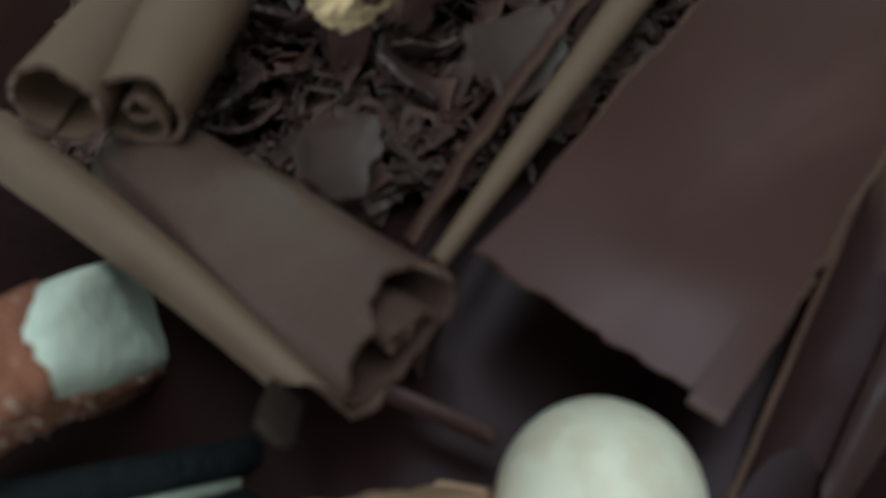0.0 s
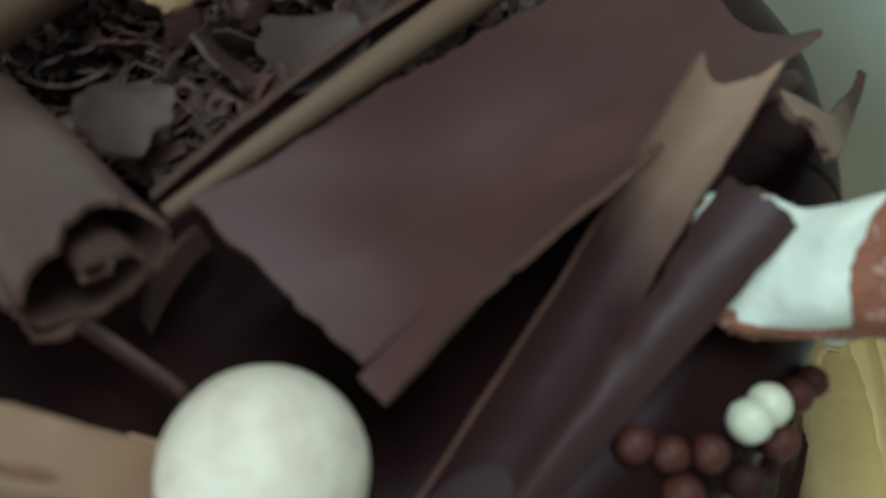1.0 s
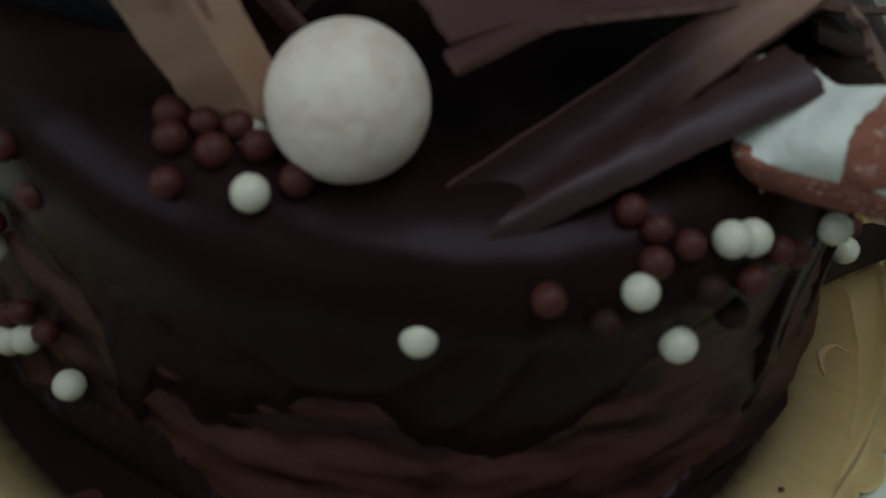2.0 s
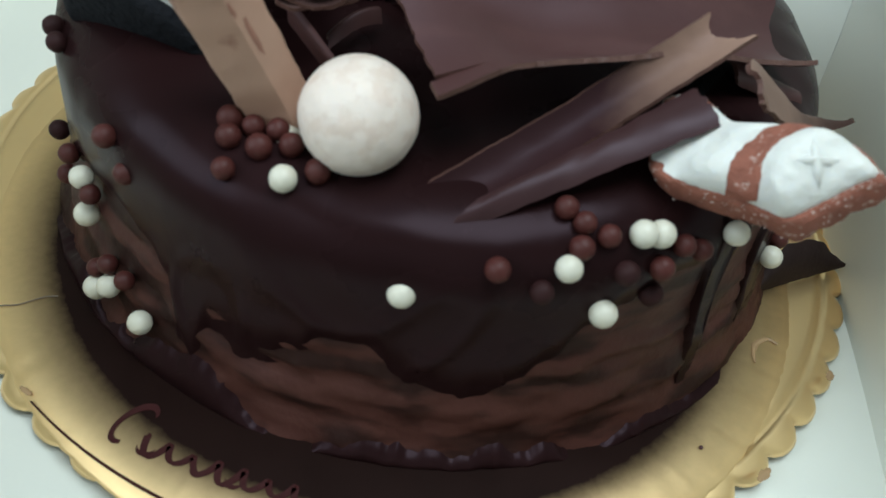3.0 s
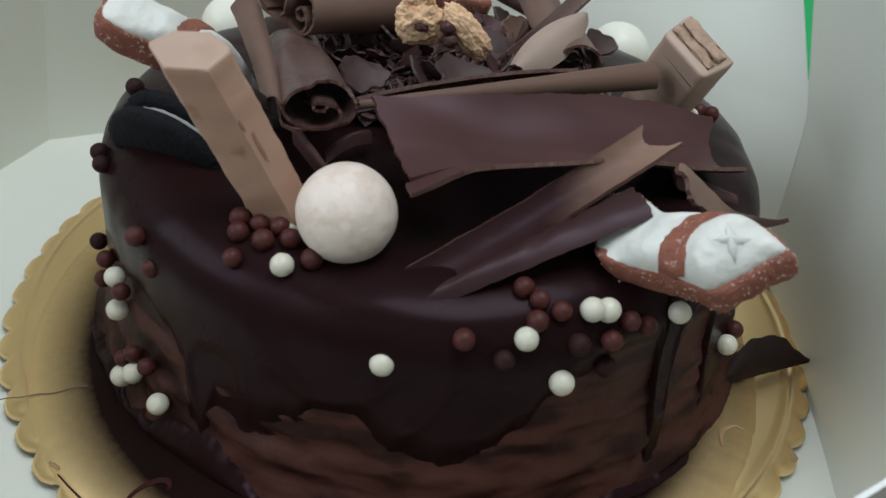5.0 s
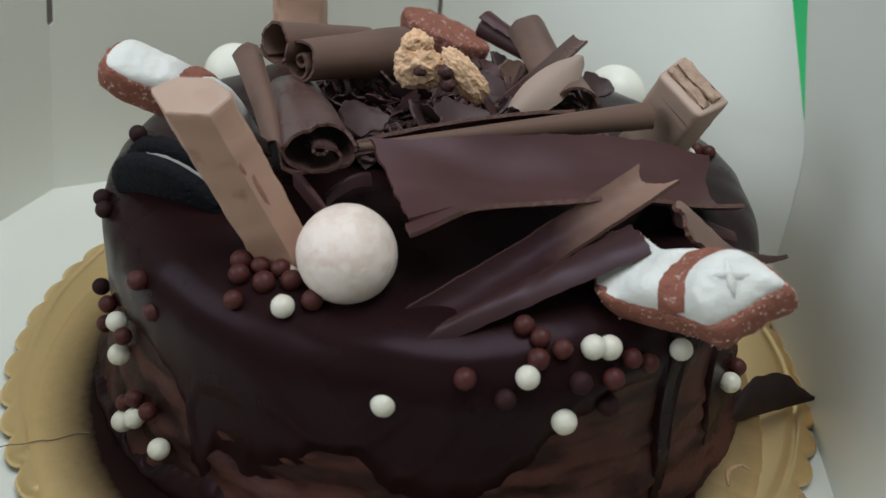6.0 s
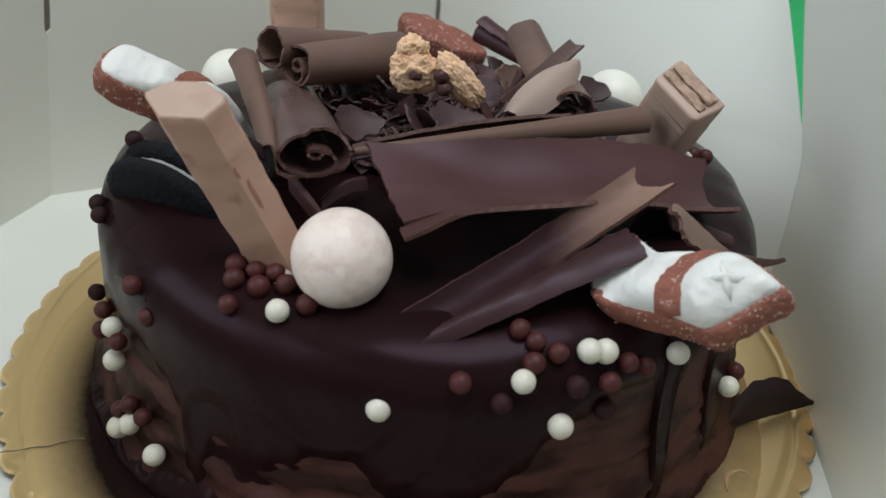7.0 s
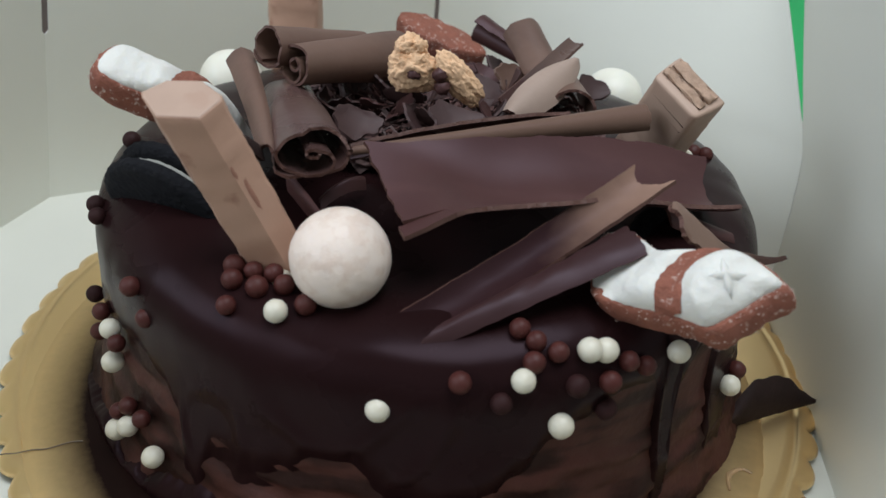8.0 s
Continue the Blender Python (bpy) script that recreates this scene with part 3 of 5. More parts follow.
def slab():
    t = thing("chocolate_slab", "broad curved slab of dark chocolate with a split end", "chocolate", (0.035, -0.05, 0.086))

    def main_fn(u, v):
        low = 0.868 + 0.132 * smooth_step(0.112, 0.122, u)
        nick = 0.022 * max(0.0, 1 - abs(u - 0.205) / 0.012) * smooth_step(0.9, 1.0, v)
        end = 0.035 * math.sin(math.pi * min(1, max(0, v))) * smooth_step(0.86, 1.0, u)
        return slab_fn(u - end, v * (low - nick))

    def tongue_fn(u, v):
        uu = -0.006 + 0.128 * u
        v0 = 0.872 - 0.008 * u
        droop = max(0.0, 1 - u)
        return Vector(slab_fn(uu, v0 + (1.0 - v0) * v)) + Vector((-0.0002, 0.0002, -0.0014)) * droop
    part("sheet", sheet(main_fn, 150, 40, 0.0012, 0.010, 2.0, 7, rag_v=0.022), [SLAB_CHOC, DARK_EDGE], t)
    part("split_tongue", sheet(tongue_fn, 24, 8, 0.0013, 0.03, 4.0, 5), [SLAB_CHOC, DARK_EDGE], t, "narrow tongue split from the slab")


slab()

# half-rolled strip behind the slab, and the thin sheet it leans on
chocolate("chocolate_strip", scroll((-0.0215, -0.0508, 0.0980), (0.0690, -0.0110, 0.0990), 0.0009, 0.0048, 0.62, start=-35, inner=0.75, seed=3.0), 60, 16, 0.0010,
          "long half-rolled strip of dull chocolate behind the slab", mats=[STREAKED, DARK_EDGE], rag=0.015, seed=5.0)
chocolate("chocolate_strip", patch((-0.0225, -0.0460, 0.0975), (0.0440, -0.0190, 0.1018), (-0.0225, -0.0450, 0.0925), (0.0450, -0.0150, 0.0950), sag=(0, 0.002, 0.0), long_sag=(0, 0.001, 0.0016)),
          60, 10, 0.0011, "thin dark sheet of chocolate standing behind the rolled strip", mats=[DARK, DARK_EDGE], rag=0.02, seed=6.0, rag_v=0.10)


# two shards rising from one foot in the glaze
def long_shard_fn(u, v):
    u = 1.05 * u - 0.05
    a = lerp((-0.0068, -0.0935, 0.0715), (0.0559, -0.0616, 0.1042), u)
    b = lerp((0.0012, -0.1000, 0.0682), (0.0664, -0.0677, 0.1028), u)
    bite = 0.055 * math.sin(math.pi * min(1, max(0, v))) ** 0.8 * smooth_step(0.80, 1.0, u)
    p = lerp(a, b, v) - (a - Vector((-0.0068, -0.0935, 0.0715))) * bite
    c = 2 * min(1.1, max(-0.1, v)) - 1
    return p + Vector((0.0004, 0.0012, -0.0017)) * (1 - c * c) + Vector((0, 0, -0.0012)) * math.sin(math.pi * min(1, max(0, u))) \
        + Vector((0, 0, 0.0004)) * noise.noise((u * 9, v * 2, 8.0))


def short_shard_fn(u, v):
    u = 1.05 * u - 0.05
    a = lerp((0.0085, -0.0968, 0.0740), (0.0530, -0.0752, 0.0918), u)
    b = lerp((0.0008, -0.1032, 0.0672), (0.0573, -0.0857, 0.0902), u)
    rip = 0.16 * max(0.0, noise.noise((u * 7, 3.0, 0.0))) * smooth_step(0.25, 0.5, u) * (1 - smooth_step(0.70, 0.82, u))
    p = lerp(a, b, rip + (1 - rip) * v)
    c = 2 * min(1.1, max(-0.1, v)) - 1
    return p + Vector((0.0, -0.0004, 0.0015)) * (1 - c * c) + Vector((0, 0, 0.0003)) * noise.noise((u * 8, v * 2, 2.0))


chocolate("chocolate_shard", long_shard_fn, 90, 16, 0.0011, "long narrow shard of chocolate, dark at its foot and pale at its tip", mats=[DARK_TO_PALE, DARK_EDGE], rag=0.010, seed=7.0, rag_v=0.03)
chocolate("chocolate_shard", short_shard_fn, 80, 14, 0.0011, "shorter dark chocolate shard below the long one", mats=[DARK_SHARD, DARK_EDGE], rag=0.015, seed=8.0, rag_v=0.03)
# thin splinters
def splinter_fn(u, v):
    a, b = Vector((0.0640, -0.0725, 0.0980)), Vector((0.1115, -0.0478, 0.0700))
    w = min(1.0, max(0.0, u))
    broad = 0.0088 * (1 - smooth_step(0.12, 0.52, w)) + 0.0030 * (1 - smooth_step(0.5, 1.0, w)) + 0.0013
    broad *= 0.6 + 0.4 * smooth_step(-0.02, 0.10, w)
    broad += 0.0012 * noise.noise((w * 14, 5.0, 0.0)) * (1 - w)
    side = Vector((0.30, -0.62, -0.48)).normalized()
    low = lerp(a, b, u) + side * 0.0100 * max(0.0, 1 - w) ** 0.8 + Vector((0, 0, -0.004)) * math.sin(math.pi * w)
    return low - side * broad * (1 - v) + Vector((0.2, 0.5, 0.6)) * 0.0030 * math.sin(math.pi * min(1, max(0, v))) * (1 - w)


chocolate("chocolate_splinter", splinter_fn, 60, 10, 0.0012, "thin splinter of chocolate, pale at its broad end", mats=[SPLINTER, DARK_EDGE], rag=0.03, seed=9.0, rag_v=0.08)
chocolate("chocolate_splinter", patch((0.0700, -0.0520, 0.0870), (0.0930, -0.0470, 0.0770), (0.0715, -0.0560, 0.0830), (0.0940, -0.0490, 0.0730), sag=(0, -0.001, 0.001)),
          24, 8, 0.0012, "dark chocolate splinter lying behind the pale one", mats=[DARK, DARK_EDGE], rag=0.03, seed=9.5)
chocolate("chocolate_splinter", patch((-0.0400, -0.0480, 0.0890), (-0.0275, -0.0690, 0.0870), (-0.0395, -0.0500, 0.0840), (-0.0270, -0.0700, 0.0820), sag=(0, -0.001, 0.001)),
          24, 8, 0.0016, "small dark chocolate splinter between bar and slab", mats=[DARK, DARK_EDGE], rag=0.02, seed=10.0)
chocolate("chocolate_splinter", patch((-0.0305, -0.0530, 0.0820), (-0.0190, -0.0430, 0.0855), (-0.0300, -0.0550, 0.0800), (-0.0180, -0.0450, 0.0830), sag=(0, 0.001, 0.0015), long_sag=(0, 0, 0.002)),
          24, 8, 0.0012, "small curved dark chocolate splinter", mats=[DARK, DARK_EDGE], rag=0.02, seed=11.0)
chocolate("chocolate_splinter", patch((-0.0508, -0.06, 0.1048), (-0.0469, -0.052, 0.0977), (-0.0491, -0.064, 0.1027), (-0.0456, -0.056, 0.0954), sag=(0, -0.001, 0.001)),
          20, 10, 0.0013, "small dark chocolate piece beside the roll", mats=[STALE, STALE], rag=0.08, seed=23.0)
# a broken piece on the board
def hump_fn(u, v):
    foot = lerp((0.1075, -0.0500, 0.0036), (0.1440, -0.0345, 0.0046), u)
    w = min(1.0, max(0.0, u))
    rise = 0.0120 * smooth_step(-0.02, 0.28, w) * (1 - smooth_step(0.50, 1.04, w)) ** 0.8 + 0.0035 * (1 - w) + 0.0012 * noise.noise((w * 7, 3.0, 0.0))
    k = 1 - v
    return foot + Vector((0.0, 0.35, 0.94)) * rise * k + Vector((0, -0.45, 0.55)) * 0.0035 * math.sin(math.pi * k) * (1 - 0.6 * w)


chocolate("chocolate_shard", hump_fn, 40, 12, 0.0016, "dark hump-shaped broken shard of chocolate on the gold board", mats=[STALE, STALE], rag=0.02, seed=12.0, rag_scale=9)

# rolls
def roll(fn, nu, nv, split, label, rag, seed, rag_scale=9.0, rag_v=0.004, mat=ROLLED):
    """A rolled sheet in two parts: the outer turn and the curl inside it."""
    ends = [fn(0.0, k / 8) for k in range(9)]
    lo = min(ends, key=lambda q: q.z)
    t = thing("chocolate_roll", label, "chocolate roll", lo)
    part("outer_turn", sheet(lambda u, v: fn(u, v * split), nu, int(nv * split), 0.0009, rag, seed, rag_scale, rag_v), [mat, DARK_EDGE], t)
    part("inner_curl", sheet(lambda u, v: fn(u, split * 0.985 + (1 - split * 0.985) * v), nu, nv - int(nv * split), 0.0009, rag * 0.5, seed + 50, rag_scale, 0.002), [mat, DARK_EDGE], t)
    return t


roll(scroll((-0.0313, -0.0582, 0.0995), (-0.0478, -0.0040, 0.0958), 0.0101, 0.0082, 2.75, start=212, inner=0.17, seed=1.0, wide=0.42, flat=0.64, lip=0.22, notch=(425, 38, 0.11)), 80, 140, 0.45,
     "thick rolled scroll of dark chocolate with a spiral end", 0.035, 13.0, 14)
chocolate("chocolate_strip", patch((-0.0692, 0.0050, 0.1030), (-0.0474, -0.0530, 0.0965), (-0.0606, 0.0050, 0.1062), (-0.0412, -0.0608, 0.0992), sag=(0, 0, 0.0028), long_sag=(0.001, 0, -0.001)),
          50, 12, 0.0011, "narrow curved strip of dull chocolate beside the roll", mats=[BLOOM, DARK_EDGE], rag=0.015, seed=14.0)
roll(scroll((-0.0440, -0.0105, 0.1085), (-0.0134, 0.0270, 0.1020), 0.0062, 0.0084, 2.6, start=190, inner=0.30, seed=2.0, wide=0.45), 50, 80, 0.48,
     "rolled scroll of dull chocolate lying across the cake", 0.02, 15.0, mat=BLOOM)
chocolate("chocolate_roll", scroll((-0.0531, -0.0060, 0.1125), (-0.0260, 0.0235, 0.1065), 0.0072, 0.0046, 1.12, start=200, inner=0.8, seed=6.0), 30, 40, 0.0009,
          "short open tube of dull chocolate on the rolls", "chocolate roll", mats=[BLOOM, DARK_EDGE], rag=0.04, seed=21.0, rag_v=0.01)
chocolate("chocolate_roll", scroll((0.0178, 0.0770, 0.0995), (0.0360, 0.0640, 0.0935), 0.0070, 0.0046, 1.6, start=40, inner=0.35, seed=3.0), 30, 50, 0.0009,
          "small dark chocolate scroll at the back of the cake", "chocolate roll", mats=[DARK, DARK_EDGE], rag=0.03, seed=16.0, rag_v=0.006)
chocolate("chocolate_curl", scroll((0.0345, 0.0600, 0.1030), (0.0470, 0.0200, 0.0880), 0.0080, 0.0072, 0.45, start=5, inner=0.9, seed=4.0), 30, 18, 0.0010,
          "upright curl of dull chocolate", "chocolate curl", mats=[BLOOM, DARK_EDGE], rag=0.04, seed=17.0, rag_scale=4)
chocolate("chocolate_curl", patch((0.0500, 0.0440, 0.1080), (0.0228, 0.0020, 0.0975), (0.0556, 0.0420, 0.1066), (0.0275, 0.0000, 0.0940), sag=(0, 0, -0.0012)),
          30, 10, 0.0010, "narrow dark chocolate curl with a violet sheen", "chocolate curl", mats=[ROLLED, DARK_EDGE], rag=0.012, seed=18.0, rag_scale=4)


def leaf_fn(u, v):
    a, b = Vector((0.0265, -0.0080, 0.0945)), Vector((0.0510, 0.0260, 0.1035))
    w = 0.0062 * (max(0.0, math.sin(math.pi * min(1, max(0, 0.10 + 0.86 * u)))) ** 0.6)
    side = Vector((0.75, -0.35, -0.55)).normalized()
    return lerp(a, b, u) + side * w * (2 * v - 1) + Vector((0, -0.0012, 0.0025)) * (1 - (2 * v - 1) ** 2)


chocolate("chocolate_curl", leaf_fn, 24, 12, 0.0010, "pale leaf-shaped curl of dull chocolate", "chocolate curl", mats=[PALE, DARK_EDGE], rag=0.02, seed=19.0, rag_scale=4)
chocolate("chocolate_roll", scroll((0.0488, 0.0060, 0.0923), (0.0490, 0.0360, 0.0905), 0.0084, 0.0066, 0.60, start=-20, inner=0.94, seed=5.0), 34, 26, 0.0010,
          "short arched piece of dull chocolate, hollow below", "chocolate roll", mats=[BLOOM, DARK_EDGE], rag=0.03, seed=20.0, rag_v=0.03)

# larger flakes lying in the shavings
for k, (x, y, z, s, yaw, tilt, mat) in enumerate([
        (-0.0225, -0.0245, 0.0955, 0.0095, 25, 38, MATTE), (0.0085, -0.0270, 0.0985, 0.0105, 10, 35, MATTE), (-0.0040, -0.0120, 0.0930, 0.0095, 60, 50, MATTE),
        (0.0190, 0.0120, 0.0950, 0.0090, -30, 35, MATTE), (-0.0180, 0.0130, 0.0950, 0.0085, 100, 45, MATTE), (-0.0100, 0.0030, 0.0950, 0.0085, 160, 60, MATTE),
        (0.0300, 0.0350, 0.0930, 0.0100, 30, 50, BLOOM), (0.0240, 0.0520, 0.0900, 0.0110, 70, 60, MATTE), (0.0620, 0.0420, 0.0890, 0.0080, 15, 45, MATTE),
        (-0.0290, 0.0180, 0.0930, 0.0080, 45, 40, MATTE), (0.0000, 0.0260, 0.0940, 0.0090, 190, 30, MATTE), (0.0230, -0.0030, 0.0930, 0.0070, 250, 60, MATTE)]):
    m = pose(x, y, z, tilt, 10, yaw)

    def flake_fn(u, v, m=m, s=s, k=k):
        a, b = (2 * u - 1), (2 * v - 1)
        a, b = a * math.sqrt(max(0.1, 1 - 0.42 * b * b)), b * math.sqrt(max(0.1, 1 - 0.42 * a * a))
        rad = 1 + 0.25 * noise.noise((a * 2, b * 2, k))
        return m @ Vector((a * s * 0.85 * rad, b * s * 0.6 * rad * (1 - 0.35 * a), s * 0.22 * (a * a + 0.5 * b * b)))
    chocolate("chocolate_flake", flake_fn, 12, 10, 0.0009, "broken curved flake of dark chocolate in the shavings", "chocolate flake",
              mats=[mat, mat], rag=0.05, seed=30.0 + k, rag_scale=2.2)


def small_flakes():
    rnd = random.Random(11)
    for k in range(46):
        a, r = rnd.random() * 2 * math.pi, 0.052 * math.sqrt(rnd.random())
        x, y = 0.004 + r * math.cos(a), 0.012 + r * math.sin(a) * 0.85
        heap = 0.014 * max(0.0, 1 - (math.hypot(x, y - 0.018) / 0.062) ** 2)
        m = pose(x, y, 0.082 + heap, rnd.uniform(-50, 50), rnd.uniform(-40, 40), rnd.uniform(0, 360))
        s = rnd.uniform(0.0036, 0.0080)
        curl = rnd.uniform(0.1, 0.5)

        def bit_fn(u, v, m=m, s=s, k=k, curl=curl):
            p, q = 2 * u - 1, 2 * v - 1
            p, q = p * math.sqrt(max(0.1, 1 - 0.42 * q * q)), q * math.sqrt(max(0.1, 1 - 0.42 * p * p))
            w = 1 + 0.3 * noise.noise((p * 2, q * 2, k * 3.0))
            return m @ Vector((p * s * w, q * s * 0.6 * w * (1 - 0.4 * p), s * curl * p * p))
        chocolate("chocolate_flake", bit_fn, 8, 6, 0.0007, "small broken flake of dark chocolate in the shavings", "chocolate flake",
                  mats=[(DARK, MATTE, FLAKE)[k % 3]] * 2, rag=0.12, seed=60.0 + k, rag_scale=2.0)


small_flakes()


def shavings():
    """Heap of small flakes and needles in the middle of the cake."""
    rnd = random.Random(5)
    verts, faces = [], []
    for _ in range(2600):
        r = 0.072 * math.sqrt(rnd.random())
        a = rnd.random() * 2 * math.pi
        x, y = 0.002 + r * math.cos(a) * 0.85, 0.018 + r * math.sin(a) * 0.85
        rr = math.hypot(x, y - 0.018) / 0.062
        heap = 0.014 * max(0.0, 1 - rr * rr)
        if y < -0.034 + 0.3 * max(0.0, -x):
            continue
        z = cake_top(min(0.1, math.hypot(x - CX, y - CY)), math.atan2(y - CY, x - CX)) + 0.0005 + heap * rnd.uniform(0.5, 1.0)
        m = Matrix.Translation((x, y, z)) @ Euler((rnd.uniform(-0.9, 0.9), rnd.uniform(-0.9, 0.9), rnd.uniform(0, 6.3))).to_matrix().to_4x4()
        needle = rnd.random() < 0.45
        lx = rnd.uniform(0.003, 0.006) if needle else rnd.uniform(0.0015, 0.0042)
        ly = rnd.uniform(0.0003, 0.0006) if needle else lx * rnd.uniform(0.5, 0.9)
        th = rnd.uniform(0.0003, 0.0006)
        bend = rnd.uniform(-0.25, 0.25) * lx
        base = len(verts)
        for s in (-1, 0, 1):
            for w in (-1, 1):
                for h in (0, 1):
                    q = m @ Vector((s * lx + rnd.uniform(-.1, .1) * lx, w * ly * rnd.uniform(0.6, 1.1), (abs(s) * bend) + h * th))
                    verts.append(q)
        for k in (0, 4):
            b = base + k
            faces += [(b, b + 4, b + 6, b + 2), (b + 1, b + 3, b + 7, b + 5), (b, b + 1, b + 5, b + 4), (b + 2, b + 6, b + 7, b + 3)]
        faces += [(base, base + 2, base + 3, base + 1), (base + 8, base + 9, base + 11, base + 10)]
    me = bpy.data.meshes.new("chocolate_shavings")
    me.from_pydata(verts, [], faces)
    me.materials.append(FLAKE)
    ob = new("chocolate_shavings", me)
    tagged(ob, "heap of dark chocolate shavings on the cake", "chocolate shavings", kind="stuff")


shavings()


# ---- balls and pearls ----
def ball_bm(at, r, squash=1.0, rough=0.0, seed=0.0, seg=40):
    bm = bmesh.new()
    bmesh.ops.create_uvsphere(bm, u_segments=seg, v_segments=seg // 2 + 4, radius=r)
    for v in bm.verts:
        d = v.co.normalized()
        v.co *= 1 + rough * noise.noise(d * 2.2 + Vector((seed, 0, 0))) + rough * 0.3 * noise.noise(d * 9 + Vector((seed, 0, 3)))
        v.co.z *= squash
    bmesh.ops.translate(bm, vec=at, verts=bm.verts)
    return bm


solo("candy_ball", ball_bm((-0.0208, -0.0845, 0.0829), 0.0132, 1.0, 0.012, 1.0), CREAM_BALL, "large cream candy ball with a mottled shell", "candy ball", (-0.0207, -0.0838, 0.0686))


def printed_ball():
    t = thing("candy_ball", "ivory candy ball with a dark printed mark", "candy ball", (-0.0826, 0.0640, 0.0600))
    part("shell", ball_bm((-0.0826, 0.0640, 0.0747), 0.0130, 1.0, 0.008, 2.0), IVORY, t)
    for k in range(7):
        bm = bmesh.new()
        c = Vector((-0.0826, 0.0640, 0.0747))
        prev = None
        for s in range(7):
            el = radians(-12 + k * 8.5 + 3 * math.sin(s * 1.3))
            az = radians(-70 + s * 5.5)
            pair = []
            for e in (-1.6, 1.6):
                d = Vector((math.cos(el + radians(e)) * math.cos(az), math.cos(el + radians(e)) * math.sin(az), math.sin(el + radians(e))))
                pair.append(bm.verts.new(c + d * 0.01312))
            if prev:
                bm.faces.new((prev[0], pair[0], pair[1], prev[1]))
            prev = pair
        part("print_mark", bm, INK, t, "dark brown printed stroke")


printed_ball()
solo("candy_ball", ball_bm((0.0790, 0.0850, 0.0705), 0.0137, 1.0, 0.01, 3.0), IVORY, "plain ivory candy ball at the back of the cake", "candy ball", (0.0790, 0.0850, 0.0570))

# sugar pearls: angle round the cake, radius and height in millimetres
WHITE_PEARLS = [(-111.5, 103.8, 73.0), (-95.6, 111.6, 55.5), (-77.5, 112.0, 65.6), (-71.9, 114.2, 51.3), (-67.9, 109.1, 70.1), (-65.6, 109.8, 69.5), (-53.6, 113.1, 63.8), (-34.6, 115.6, 33.6), (-144.9, 114.8, 41.5), (-143.7, 116.0, 31.2), (-139.7, 120.1, 12.5), (-136.8, 118.7, 17.3), (-129.7, 119.2, 15.7), (-115.2, 91.5, 73.0), (1.6, 87.1, 79.5)]
BROWN_PEARLS = [(-85.5, 111.4, 65.3), (-76.7, 101.1, 73.5), (-74.9, 104.8, 72.0), (-72.2, 107.9, 70.1), (-75.8, 109.2, 68.8), (-65.3, 113.2, 61.8), (-62.3, 111.9, 65.8), (-59.5, 112.9, 63.3), (-119.2, 94.7, 75.7), (-122.6, 95.9, 75.9), (-120.8, 100.0, 74.8), (-116.6, 98.9, 74.6), (-116.1, 92.7, 75.7), (-113.1, 95.1, 75.1), (-118.8, 106.5, 71.6), (-108.2, 99.0, 73.8), (-136.4, 112.5, 64.9), (-133.4, 111.8, 57.3), (-152.0, 114.6, 38.9), (-142.9, 114.6, 38.5), (-154.2, 115.9, 28.6), (-137.9, 117.0, 22.7), (-133.8, 116.9, 23.2), (-140.6, 118.2, 17.4), (-30.5, 115.1, 34.3), (5.1, 92.3, 79.5), (4.1, 96.3, 79.5)]
DARK_PEARLS = [(-80.2, 113.1, 59.9), (-70.1, 112.8, 62.4), (-64.8, 112.3, 51.9), (-158.7, 111.1, 69.5), (-155.0, 111.2, 69.1), (-159.4, 115.6, 36.3), (-174.0, 101.7, 78.5)]


def pearls():
    rnd = random.Random(3)
    protos = {}
    for key, mat, r in (("white", PEARL, 0.0032), ("brown", PEARL_BROWN, 0.0028), ("dark", PEARL_DARK, 0.0029)):
        me = to_mesh("sugar_pearl", ball_bm((0, 0, 0), r, 1.0, 0.03, r * 900, 22), mat)
        protos[key] = me
    for key, rows, lab, gr in (("white", WHITE_PEARLS, "small white sugar pearl stuck to the glaze", "white sugar pearls"),
                                     ("brown", BROWN_PEARLS, "small brown chocolate pearl stuck to the glaze", "brown sugar pearls"),
                                     ("dark", DARK_PEARLS, "small dark chocolate pearl stuck to the glaze", "dark sugar pearls")):
        for th, r, z in rows:
            ob = new("sugar_pearl", protos[key])
            out = r / 1000 + 0.0004
            ob.location = (CX + out * math.cos(radians(th)), CY + out * math.sin(radians(th)), z / 1000)
            s = rnd.uniform(0.93, 1.08)
            ob.scale = (s, s, s)
            ob.rotation_euler = (rnd.random() * 6, rnd.random() * 6, rnd.random() * 6)
            tagged(ob, lab, "sugar pearl", gr)


pearls()


